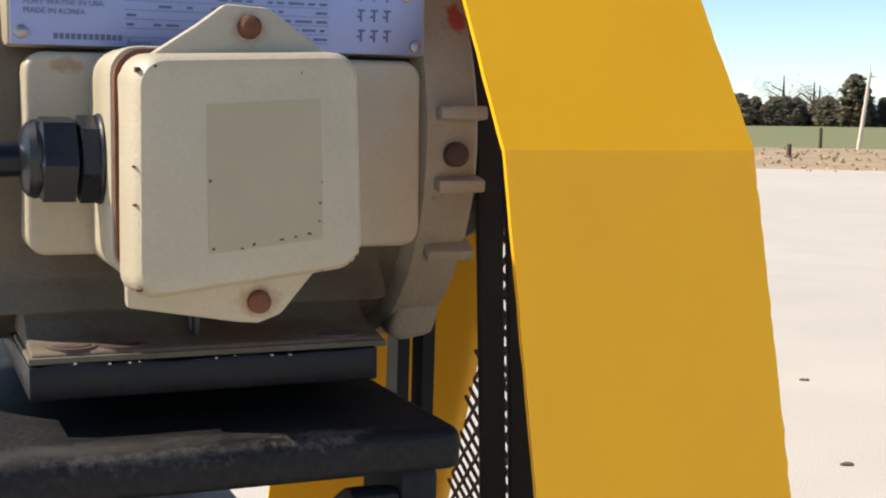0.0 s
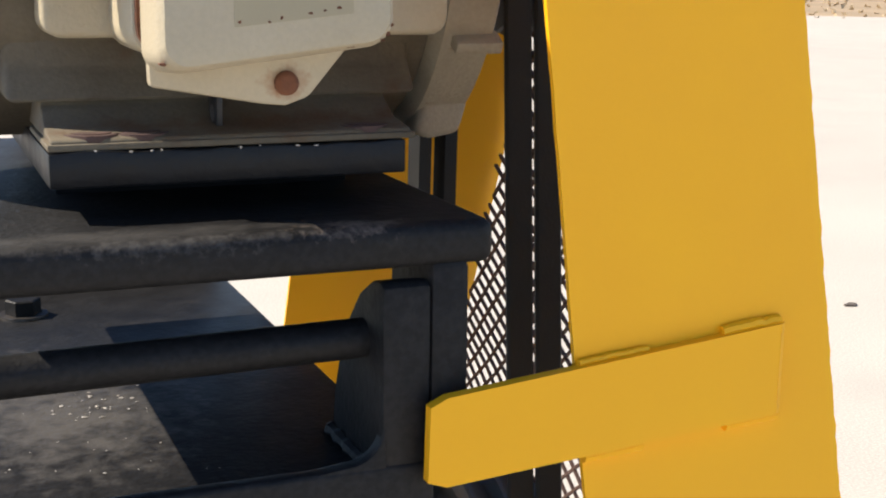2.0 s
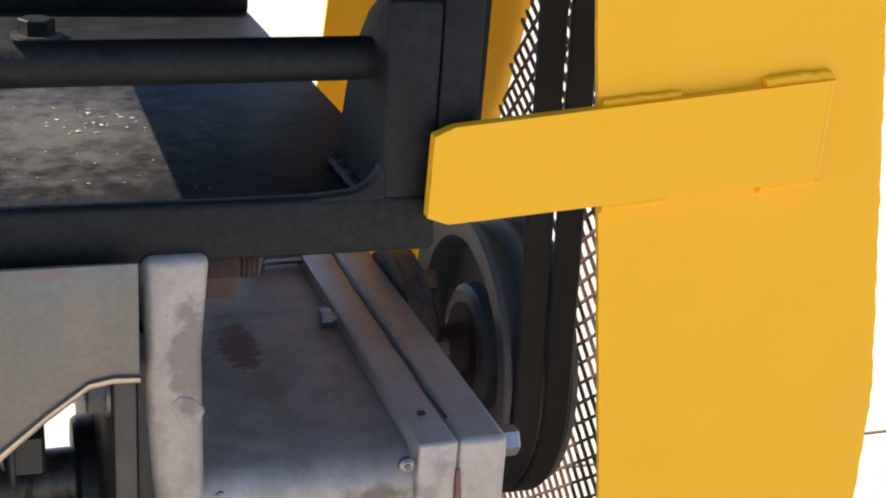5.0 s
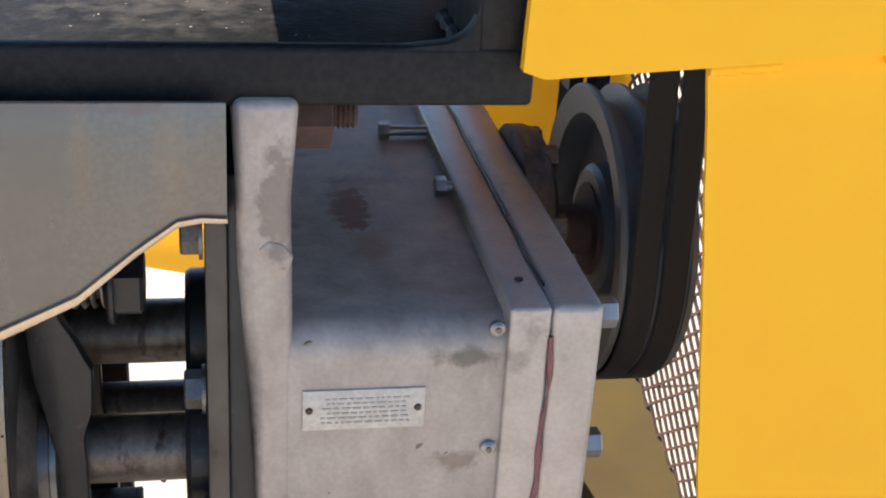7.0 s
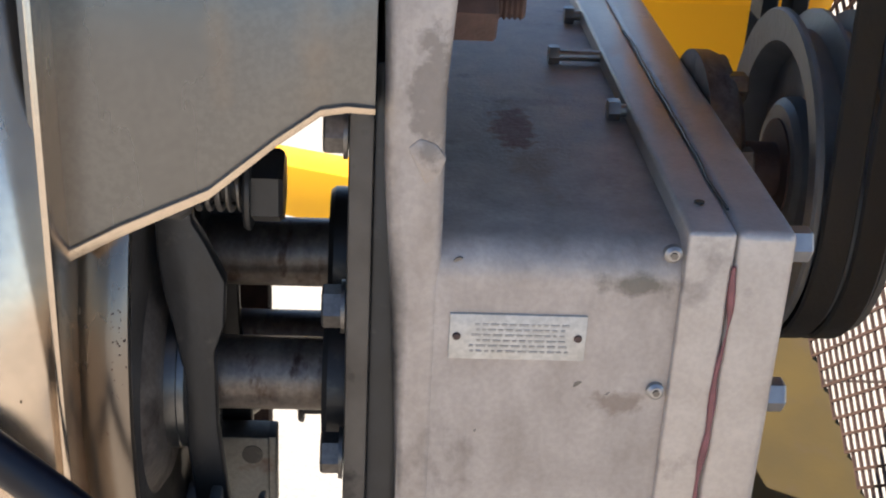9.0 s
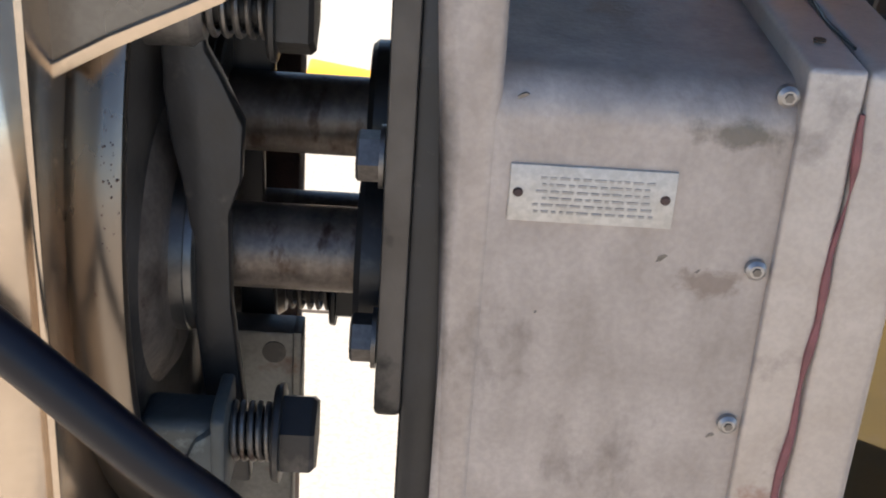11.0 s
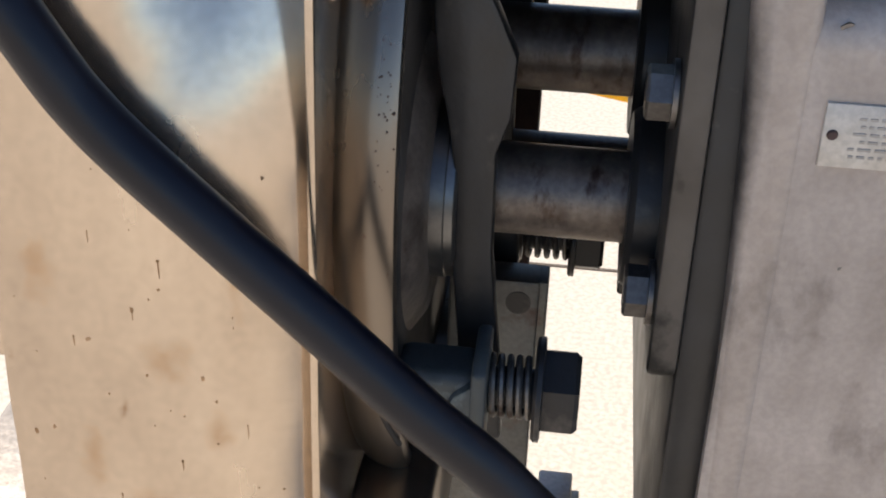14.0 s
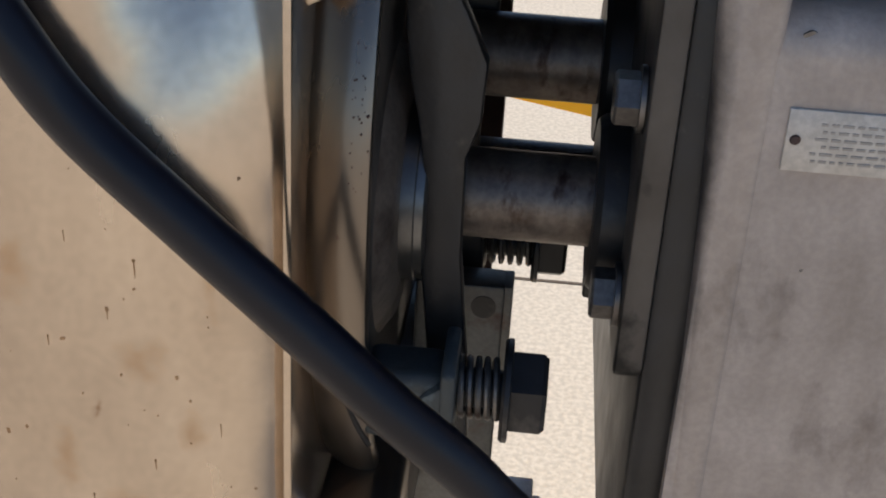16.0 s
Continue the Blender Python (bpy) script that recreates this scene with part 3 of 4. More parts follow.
line = [Vector((0.1583 + 0.0035 * noise.noise(Vector((0, z * 25, 1))) - 0.010 * max(0, 0.66 - z) * 2, -0.1030, z)) for z in [0.722 - 0.004 * k for k in range(52)]]
part("sealant_bead", tube(line, 0.0013, 6, widths=[max(0.25, 0.9 + 1.6 * noise.noise(Vector((k * 0.21, 3.3, 0)))) for k in range(52)]), RED, gear, "red sealant squeezed out of the joint")
line = [Vector((0.1583 + 0.0016 * noise.noise(Vector((y * 30, 0, 5))), y, 0.7372)) for y in [-0.08 + 0.006 * k for k in range(45)]]
part("joint_bead", tube(line, 0.0007, 6), OILY, gear)

# ---- stainless bracket and pump ----
bracket = thing("support_bracket", (-0.05, -0.11, 0.725), "brushed stainless sheet bracket under the motor base", "bracket")
low = [(-0.1165, 0.7180), (-0.085, 0.7355), (-0.05, 0.752), (-0.025, 0.773), (-0.008, 0.7855), (0.002, 0.7872), (0.0125, 0.7865)]
part("web", prism(low + [(0.0125, 0.8365), (-0.1165, 0.8365)], "y", -0.1085, -0.1055, 0.0008), STAINLESS, bracket)
bm = bmesh.new()
ring = []
for x, z in low:
    roll = 0.55 + 0.45 * min(1.0, max(0.0, (0.0125 - x) / 0.10))
    fold = ((-0.1080, 0.0005), (-0.1092, 0.0002), (-0.1100, -0.0006), (-0.1096, -0.0030), (-0.1088, -0.0054), (-0.0960, -0.0060), (-0.0960, -0.0030), (-0.1062, -0.0024))
    ring.append([bm.verts.new((x, y, z + dz * roll)) for y, dz in fold])
for p, q in zip(ring, ring[1:]):
    for i in range(8):
        bm.faces.new((p[i], p[(i + 1) % 8], q[(i + 1) % 8], q[i]))
bm.faces.new(ring[0]), bm.faces.new(ring[-1])
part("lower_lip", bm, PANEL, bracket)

pump = thing("pump", (-0.15, 0.05, 0.45), "stainless steel rotary pump with a tall brushed front panel", "pump")


def face_y(x, z):
    """The bent front of the panel: rolled in at its inner edge and leaning back at its upper inner corner."""
    roll = -0.1440 - 0.004 * math.sin((x + 0.2055) * 30) + 0.015 * max(0.0, (x + 0.142) / 0.035) ** 2
    t = min(1.0, max(0.0, (x + 0.178) / 0.045))
    h = max(0.0, z - 0.672)
    dent = 0.0012 * noise.noise(Vector((x * 26, z * 26, 4.4))) + 0.0005 * noise.noise(Vector((x * 70, z * 60, 8.8)))
    return roll + t * t * (3 - 2 * t) * (0.48 * h * h / (h + 0.075)) + dent


bm = bmesh.new()
levels = []
for k in range(61):
    z = 0.45 + 0.39 * k / 60
    cols = [-0.2055 + 0.0985 * i / 30 for i in range(31)]
    levels.append([bm.verts.new((x, y, z)) for x, y in [(-0.2055, -0.02)] + [(x, face_y(x, z)) for x in cols] + [(-0.107, -0.02)]])
for p, q in zip(levels, levels[1:]):
    for i in range(len(p)):
        bm.faces.new((p[i], p[(i + 1) % len(p)], q[(i + 1) % len(p)], q[i]))
bm.faces.new(levels[0]), bm.faces.new(levels[-1])
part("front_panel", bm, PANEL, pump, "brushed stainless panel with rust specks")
bm = bmesh.new()
random.seed(64)
for k in range(58):
    x, z = random.uniform(-0.202, -0.114), random.uniform(0.50, 0.705)
    if z > 0.66 and random.random() < 0.6:
        continue
    size = random.choice((0.0003, 0.0004, 0.0006, 0.0009))
    y = face_y(x, z)
    rim = [(x + size * math.cos(a) * random.uniform(0.4, 1.3), z + size * math.sin(a) * random.uniform(0.4, 1.5)) for a in [0.57 * j for j in range(11)]]
    prism(rim, "y", y - 0.0001, y + 0.0012, 0.0, bm=bm)
    if random.random() < 0.25:
        w = random.uniform(0.00012, 0.00025)
        d = random.uniform(0.003, 0.008)
        prism([(x - w, z), (x + w, z), (x + w * 0.6 + 0.0002, z - d * 0.6), (x + 0.0001, z - d), (x - w * 0.7, z - d * 0.5)], "y", y - 0.0001, y + 0.0012, 0.0, bm=bm)
tagged(part("rust_speck", bm, SPECK, pump, "brown specks and drips", smooth=False), kind="stuff")
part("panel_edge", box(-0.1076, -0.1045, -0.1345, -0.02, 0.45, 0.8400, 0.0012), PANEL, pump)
CY, CZ = 0.071, 0.643
part("casing", lathe([(-0.1100, 0.05), (-0.1100, 0.176), (-0.1045, 0.1800), (-0.1010, 0.1838), (-0.0960, 0.1868), (-0.0905, 0.1882), (-0.0860, 0.1880), (-0.0838, 0.1868), (-0.0830, 0.1845),
                      (-0.0835, 0.1800), (-0.0880, 0.1740), (-0.0905, 0.1660), (-0.0910, 0.05)], (0, CY, CZ), "x", 160), CASING, pump, "tarnished round stainless pump casing")
part("casing_face", lathe([(-0.0920, 0.174), (-0.0868, 0.1765), (-0.0850, 0.170), (-0.0845, 0.05)], (0, CY, CZ), "x", 96), OILSTEEL, pump, "oil-stained end face of the pump")
part("casing_foot", box(-0.1040, -0.0720, -0.090, 0.23, 0.450, 0.5150, 0.006, 3), CASING, pump)
for y, z in ((-0.032, 0.626), (0.030, 0.660)):
    part("seal_hub", lathe([(-0.0915, 0.060), (-0.0860, 0.0590), (-0.0800, 0.0500), (-0.0785, 0.044)], (0, y, z), "x", 48), SHAFT, pump)
    part("seal_boss", lathe([(-0.080, 0.036), (-0.0735, 0.0362), (-0.0730, 0.0355), (-0.0700, 0.0355), (-0.0690, 0.034)], (0, y, z), "x", 40), STAINLESS, pump)


def casing_at(x, z, out=0.0):
    """A point on the rim of the round casing, towards the front."""
    r = 0.1800 + 0.0082 * min(1.0, max(0.0, (x + 0.1045) / 0.014)) + out
    return Vector((x, CY - math.sqrt(max(0.0, r * r - (z - CZ) ** 2)), z))


slot = [casing_at(-0.0925 + 0.0085 * (k / 14) ** 1.6, 0.592 - 0.048 * k / 14, -0.0002) for k in range(15)]
part("slot", tube(slot, 0.0011, 8, widths=[min(1.0, 0.3 + k * 0.15) for k in range(15)]), RUBBER, pump, "black slot in the casing")
bm = bmesh.new()
random.seed(88)
for k in range(36):
    c = casing_at(random.gauss(-0.0880, 0.0022), random.gauss(0.690, 0.018), 0.0)
    if c.x > -0.0842:
        continue
    s = random.uniform(0.0002, 0.0006)
    lathe([(c.y - 0.00025, s * 0.7), (c.y + 0.0012, s)], (c.x, 0, c.z), "y", 6, bm)
tagged(part("rust_pit", bm, RUST_DARK, pump, "dark rust pits", smooth=False), kind="stuff")
# clamp bars that hold the seals, twisted towards the front
bar = [(-0.081, 0.760), (-0.0795, 0.700), (-0.0775, 0.682), (-0.0735, 0.664), (-0.0705, 0.642), (-0.0700, 0.606), (-0.0665, 0.572), (-0.0660, 0.530),
       (-0.0480, 0.530), (-0.0505, 0.566), (-0.0555, 0.612), (-0.0560, 0.652), (-0.0515, 0.666), (-0.0505, 0.688), (-0.0585, 0.706), (-0.0640, 0.716), (-0.0660, 0.760)]
part("clamp_bar", prism(bar, "y", -0.062, -0.052, 0.002), OILY, pump, "oily black clamp bar")
part("clamp_bar", prism(bar, "y", 0.036, 0.046, 0.002), OILY, pump, "oily black clamp bar")


def spring_bolt(y, z, x0, span, blocky=False):
    if blocky:
        b = part("tie_bolt", box(x0 - 0.034, x0 - 0.003, y - 0.016, y + 0.008, z - 0.0170, z + 0.0125, 0.005, 4), TEAL, pump, "grey-green cast lug with a bolt and compression spring")
        part("lug_flange", prism([(y - 0.020, z - 0.022), (y - 0.020, z + 0.016), (y - 0.012, z + 0.0200), (y + 0.010, z + 0.0200), (y + 0.010, z - 0.022)], "x", x0 - 0.0055, x0, 0.0016), TEAL, b)
        part("lug_rib", prism([(x0 - 0.022, z - 0.018), (x0 - 0.012, z + 0.006), (x0 - 0.004, z + 0.012), (x0 - 0.004, z - 0.018)], "y", y - 0.0195, y - 0.010, 0.0025), TEAL, b)
    else:
        b = part("tie_bolt", lathe([(x0 - 0.034, 0.016), (x0 - 0.004, 0.016), (x0, 0.013)], (0, y, z), "x", 24), STEEL, pump, "steel tie bolt with a compression spring")
    turns = []
    for k in range(121):
        w = k / 120 * 5 * 2 * math.pi
        turns.append(Vector((x0 + span * k / 120, y + 0.0108 * math.cos(w), z + 0.0108 * math.sin(w))))
    part("spring", tube(turns, 0.0013, 7), STEEL, b)
    part("rod", lathe([(x0, 0.0075), (x0 + span + 0.008, 0.0075)], (0, y, z), "x", 16), OILY, b)
    e = x0 + span
    part("washer", lathe([(e, 0.0185), (e + 0.0012, 0.0195), (e + 0.0030, 0.0195), (e + 0.0034, 0.0180)], (0, y, z), "x", 32), OILY, b)
    part("nut", hexagon((e + 0.0030, y, z), "x", 0.0135, 0.029, 0.0015, turn=0.5), OILY, b)


spring_bolt(-0.08, 0.5685, -0.0525, 0.0165, True)
spring_bolt(-0.055, 0.7315, -0.0640, 0.0225)
spring_bolt(0.09, 0.543, -0.0500, 0.0225)

post = thing("steel_post", (-0.055, 0.03, 0.0), "dull steel post with a bolt hole beside the pump", "post")
part("upright", box(-0.078, -0.0385, 0.012, 0.030, 0.0, 0.560, 0.002), GALVANISED, post)
part("lip", box(-0.0400, -0.0350, 0.0135, 0.030, 0.510, 0.5595, 0.001), GALVANISED, post)
part("hole", lathe([(0.0115, 0.0055), (0.0128, 0.0055)], (-0.0475, 0, 0.5495), "y", 20), OILY, post)
part("side_wing", box(-0.068, -0.0480, 0.12, 0.15, 0.0, 0.68, 0.001), RUST_DARK, post)
clamp = thing("clamp_block", (-0.02, 0.10, 0.36), "small aluminium clamp block with a socket screw", "clamp")
part("block", box(-0.0330, -0.0140, 0.09, 0.12, 0.347, 0.3775, 0.0015), PLATE, clamp)
part("side_lug", box(-0.0142, -0.0095, 0.096, 0.114, 0.349, 0.3700, 0.001), PLATE, clamp)
part("screw", lathe([(0.09, 0.004), (0.0885, 0.004)], (-0.0250, 0, 0.3695), "y", 14), OILY, clamp)

side = thing("side_panel", (-0.31, -0.05, 0.0), "dull stainless panel on legs beside the pump", "panel")
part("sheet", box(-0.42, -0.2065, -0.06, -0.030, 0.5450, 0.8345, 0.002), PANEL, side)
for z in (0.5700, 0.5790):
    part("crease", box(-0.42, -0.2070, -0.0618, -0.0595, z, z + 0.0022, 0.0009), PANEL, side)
for x in (-0.415, -0.355):
    part("leg", box(x, x + 0.03, -0.058, -0.032, 0.0, 0.5455, 0.002), STEEL, side)

# ---- motor base ----
base = thing("adjustable_stand", (0, 0.1, 0.834), "black painted adjustable steel stand under the motor, chipped and dusty", "stand")
part("tabletop", box(-0.063, 0.1705, -0.0955, 0.26, 0.9475, 0.9685, 0.006, 3), BLACK, base)
part("end_web", prism([(-0.0945, 0.850), (-0.0945, 0.950), (-0.040, 0.950), (-0.030, 0.850)], "x", 0.1395, 0.1590, 0.004), BLACK, base)
part("bottom_plate", box(-0.26, 0.1420, -0.0950, 0.36, 0.8340, 0.8480, 0.003), BLACK, base)
part("front_lip", box(-0.26, 0.1420, -0.0955, -0.0860, 0.8300, 0.8560, 0.003, 3), BLACK, base)
part("rear_member", box(-0.26, 0.1410, 0.345, 0.358, 0.8475, 0.900, 0.002), BLACK, base)
arch = [(-0.0945, 0.848), (-0.0945, 0.9395), (-0.088, 0.9415), (-0.076, 0.9390), (-0.060, 0.9300), (-0.044, 0.9140), (-0.030, 0.8930), (-0.021, 0.8720), (-0.018, 0.848)]
part("pivot_lug", prism(arch, "x", 0.1160, 0.1400, 0.003), BLACK, base)
rod = [Vector((-0.30, -0.066, 0.9045)), Vector((0.118, -0.068, 0.9100))]
part("pivot_rod", tube(rod, 0.0095, 28), BLACK, base)
corner = [(0.086, 0.8500), (0.086, 0.8555), (0.1000, 0.8570)] + [(0.1000 + 0.017 * math.sin(radians(a)), 0.8740 - 0.017 * math.cos(radians(a))) for a in range(15, 91, 15)] + [(0.118, 0.8500)]
part("corner_fillet", prism(corner, "y", -0.0950, -0.0865, 0.0015), BLACK, base)
bead = [Vector((0.1150, -0.094 + 0.076 * k / 16, 0.8490)) for k in range(17)]
part("weld_bead", tube(bead, 0.0042, 8, widths=[0.9 + 0.6 * noise.noise(Vector((k * 0.8, 5.4, 0))) for k in range(17)]), BLACK, base)
part("pad", box(-0.010, 0.140, 0.030, 0.222, 0.9680, 0.9855, 0.0015), BLACK_SHADED, base)
bm = box(-0.0205, 0.1440, -0.0490, 0.225, 0.9840, 1.0002)
bmesh.ops.subdivide_edges(bm, edges=[e for e in bm.edges if abs(e.verts[0].co.x - e.verts[1].co.x) > 0.1], cuts=40)
for v in bm.verts:
    if v.co.y < 0 and v.co.z > 0.99:
        v.co.z += 0.0012 * noise.noise(Vector((v.co.x * 55, 1.7, 0))) - 0.0005
        v.co.y += 0.0010 * noise.noise(Vector((v.co.x * 80, 6.1, 0)))
part("riser", soften(bm, 0.0012), BLACK_SHADED, base, "black riser block with bare chipped edges")
bm = bmesh.new()
random.seed(19)
for k in range(8):
    x, w = random.uniform(-0.018, 0.141), random.uniform(0.0004, 0.0022)
    z = 1.0002 + 0.0012 * noise.noise(Vector((x * 55, 1.7, 0))) - 0.0005
    box(x, x + w, -0.0494, -0.0470, z - random.uniform(0.0002, 0.0007), z + 0.0002, 0.0, bm=bm)
tagged(part("bare_chip", bm, PLATE, base, "pale chips along the riser's edge", smooth=False), kind="stuff")

for x, y in ((-0.010, 0.262), (-0.20, 0.22)):
    b = part("base_bolt", hexagon((x, y, 0.848), "z", 0.012, 0.020), BLACK, base)
    part("washer", lathe([(0.0, 0.016), (0.002, 0.016)], (x, y, 0.848), "z", 20), STEEL, b)
random.seed(12)
bm = bmesh.new()
for k in range(55):
    near = random.random() < 0.6
    x, y = (random.gauss(0.006, 0.011), random.gauss(0.060, 0.014)) if near else (random.uniform(-0.06, 0.05), random.uniform(-0.07, 0.1))
    s = random.uniform(0.0004, 0.0019) if near else random.uniform(0.0003, 0.0009)
    c = Vector((x, y, 0.8484))
    vs = [bm.verts.new(c + Vector((s * math.cos(a) * random.uniform(0.5, 1.4), s * math.sin(a) * random.uniform(0.5, 1.2), 0))) for a in (0, 1.3, 2.6, 3.9, 5.1)]
    tip = bm.verts.new(c + Vector((0, 0, s * 0.35)))
    for i in range(5):
        bm.faces.new((vs[i], vs[(i + 1) % 5], tip))
solid("paint_flakes", bm, PLATE, "pale flakes and grit scattered on the base plate", "debris", kind="stuff")

# ---- electric motor ----
AX, AZ = 0.095, 1.104
motor = thing("electric_motor", (0.07, AX, 0.994), "cream painted electric motor with rust stains on a black base", "motor")
part("housing", lathe([(-0.047, 0.102), (-0.043, 0.1125), (0.160, 0.1135), (0.176, 0.1120)], (0, AX, AZ), "x", 72), GRIMY_SHADED, motor)
part("fan_cowl", lathe([(-0.105, 0.060), (-0.100, 0.082), (-0.046, 0.092)], (0, AX, AZ), "x", 48), GRIMY_SHADED, motor)
bell = part("end_bell", lathe([(0.174, 0.1150), (0.178, 0.1215), (0.205, 0.1205), (0.211, 0.1100), (0.213, 0.06)], (0, AX, AZ), "x", 72), BELL, motor)
for w in (175, 192, 210):
    d = Vector((0, math.cos(radians(w)), math.sin(radians(w))))
    c = Vector((0.196, AX, AZ)) + d * 0.1225
    lug = box(-0.013, 0.013, -0.0065, 0.0065, -0.0035, 0.0035, 0.0015)
    lug.transform(Matrix.Translation(c) @ Matrix.Rotation(radians(w), 4, "X"))
    part("rib", lug, BELL, bell)
knob = prism([(-0.016, -0.013), (-0.010, 0.012), (0.010, 0.014), (0.015, 0.002), (0.010, -0.014), (-0.008, -0.017)], "y", -0.008, 0.012, 0.004, 3)
knob.transform(Matrix.Translation((0.192, 0.030, 1.006)))
part("foot_knuckle", knob, BELL, bell)
d = Vector((0, math.cos(radians(185)), math.sin(radians(185))))
c = Vector((0.1935, AX, AZ)) + d * 0.119
bolt = part("lug_bolt", lathe([(0, 0.0068), (-0.007, 0.0062), (-0.009, 0.004)], c, "y", 14), RUST_DARK, bell)
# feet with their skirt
part("skirt", prism([(-0.0455, 1.0028), (-0.0445, 1.0050), (-0.022, 1.0080), (-0.007, 1.016), (-0.001, 1.028), (-0.001, 1.060), (0.191, 1.060), (0.190, 1.024), (0.194, 1.012), (0.210, 1.0030)], "x", -0.0190, 0.1480, 0.0015), GRIMY_SHADED, motor)
part("belly", prism([(-0.012, 1.018), (0.000, 1.034), (-0.001, 1.060), (0.191, 1.060), (0.190, 1.034), (0.200, 1.018)], "x", -0.034, 0.164, 0.004, 3), GRIMY_SHADED, motor)
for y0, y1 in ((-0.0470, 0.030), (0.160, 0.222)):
    foot = part("foot", box(-0.0205, 0.1495, y0, y1, 1.0000, 1.0032, 0.001), GRIMY_SHADED, motor)
    for x in (0.0, 0.0220, 0.1270):
        ring = part("rust_ring", lathe([(1.0030, 0.0135), (1.0062, 0.0130)], (x, y0 + 0.0150, 0), "z", 24), RUST_DARK, foot)
        part("bolt_hole", lathe([(1.0030, 0.0095), (1.0066, 0.0090)], (x, y0 + 0.0150, 0), "z", 20), RUST_DARK, foot)
lug = part("ground_lug", box(0.0575, 0.0605, -0.030, -0.012, 1.004, 1.022, 0.001), OILY, motor)
part("eye", lathe([(0.0573, 0.004), (0.0576, 0.004)], (0, -0.021, 1.012), "x", 14), ZINC, lug)
part("terminal_pad", prism(rounded(-0.0190, 0.1710, 1.0480, 1.1400, 0.009), "y", -0.0350, 0.03, 0.003, 3), CREAM, motor)
# rating plate over the terminal pad
part("plate_flat", box(-0.026, 0.176, -0.0285, 0.03, 1.1425, 1.21, 0.003), CREAM, motor)
tag = part("rating_plate", box(-0.0240, 0.1735, -0.0310, -0.0285, 1.1430, 1.2080, 0.0005), BLUE_PLATE, motor, "bluish printed rating plate with diagrams")
for x, z in ((-0.0195, 1.1485), (0.1690, 1.1475), (0.164, 1.172)):
    part("rivet", lathe([(0, 0.0032), (-0.0012, 0.0030), (-0.0020, 0.0015)], (x, -0.0310, z), "y", 16), ZINC, tag)
random.seed(31)
for row in range(9):
    z = 1.1485 + row * 0.0042
    part("rule", box(0.026, 0.124, -0.0313, -0.0309, z - 0.0011, z - 0.0009), INK, tag, smooth=False)
    x = 0.060 if row in (0, 4, 5) else 0.027
    while x < 0.12:
        w = random.uniform(0.002, 0.009)
        if random.random() < 0.7:
            part("text_bar", box(x, min(x + w, 0.123), -0.0314, -0.0309, z + 0.0002, z + 0.0014), INK, tag, smooth=False)
        x += w + 0.0022
for col in range(3):
    for row in range(3):
        x, z = 0.140 + col * 0.0068, 1.1490 + row * 0.0098
        part("diagram", box(x, x + 0.0009, -0.0314, -0.0309, z, z + 0.0058), INK, tag, smooth=False)
        part("diagram", box(x - 0.0012, x + 0.0024, -0.0315, -0.0310, z + 0.0050, z + 0.0060), INK, tag, smooth=False)
        part("diagram", box(x - 0.0016, x + 0.0004, -0.0315, -0.0310, z + 0.0020, z + 0.0029), INK, tag, smooth=False)


def words(text, x, z, size, mat, parent, y):
    cu = bpy.data.curves.new("text", "FONT")
    cu.body, cu.size, cu.extrude = text, size, 0.00012
    ob = new("lettering", cu)
    me = bpy.data.meshes.new_from_object(ob)
    bpy.data.objects.remove(ob)
    made = new("lettering", me)
    me.materials.append(mat)
    me.transform(Matrix.Translation((x, y, z)) @ Matrix.Rotation(radians(90), 4, "X"))
    made.parent = parent
    return made


words("FORT WAYNE IN USA", -0.0185, 1.1610, 0.0036, INK, tag, -0.0314)
words("MADE IN KOREA", -0.0185, 1.1570, 0.0036, INK, tag, -0.0314)
for k in range(12):
    part("text_bar", box(-0.0055 + k * 0.0026, -0.0037 + k * 0.0026, -0.0314, -0.0309, 1.1458, 1.1484), INK, tag, smooth=False)
words("Max KVAR", 0.0270, 1.1706, 0.0036, INK, tag, -0.0314)
words("Frame 182T", 0.0270, 1.1664, 0.0036, INK, tag, -0.0314)
words("Energy", 0.0270, 1.1438, 0.0040, INK, tag, -0.0314)

cbox = part("conduit_box", prism(rounded(0.0095, 0.1050, 1.0430, 1.1410, 0.012), "y", -0.0930, -0.030, 0.002), CREAM, motor, "cream terminal box with rusty seams")
part("gasket", prism(rounded(0.0110, 0.1045, 1.0440, 1.1395, 0.012), "y", -0.0975, -0.0925), RUST, cbox)
ear = [(0.0120, 1.1290), (0.0440, 1.1500), (0.0560, 1.1590), (0.0745, 1.1580), (0.1000, 1.1400), (0.1070, 1.1300), (0.1085, 1.0550), (0.0960, 1.0460), (0.0800, 1.0270), (0.0700, 1.0235), (0.0600, 1.0245), (0.0140, 1.0325)]
lid = part("lid", prism(ear, "y", -0.1040, -0.0975, 0.002), CREAM, cbox)
rim = rounded(0.0, 1.0, 0.0, 1.0, 0.11, 6)


def onlid(u, v, shrink=0.0):
    u, v = shrink + u * (1 - 2 * shrink), shrink + v * (1 - 2 * shrink)
    a = Vector((0.0115, 1.0370)).lerp(Vector((0.1095, 1.0490)), u)
    b = Vector((0.0120, 1.1370)).lerp(Vector((0.1065, 1.1405)), u)
    return a.lerp(b, v)


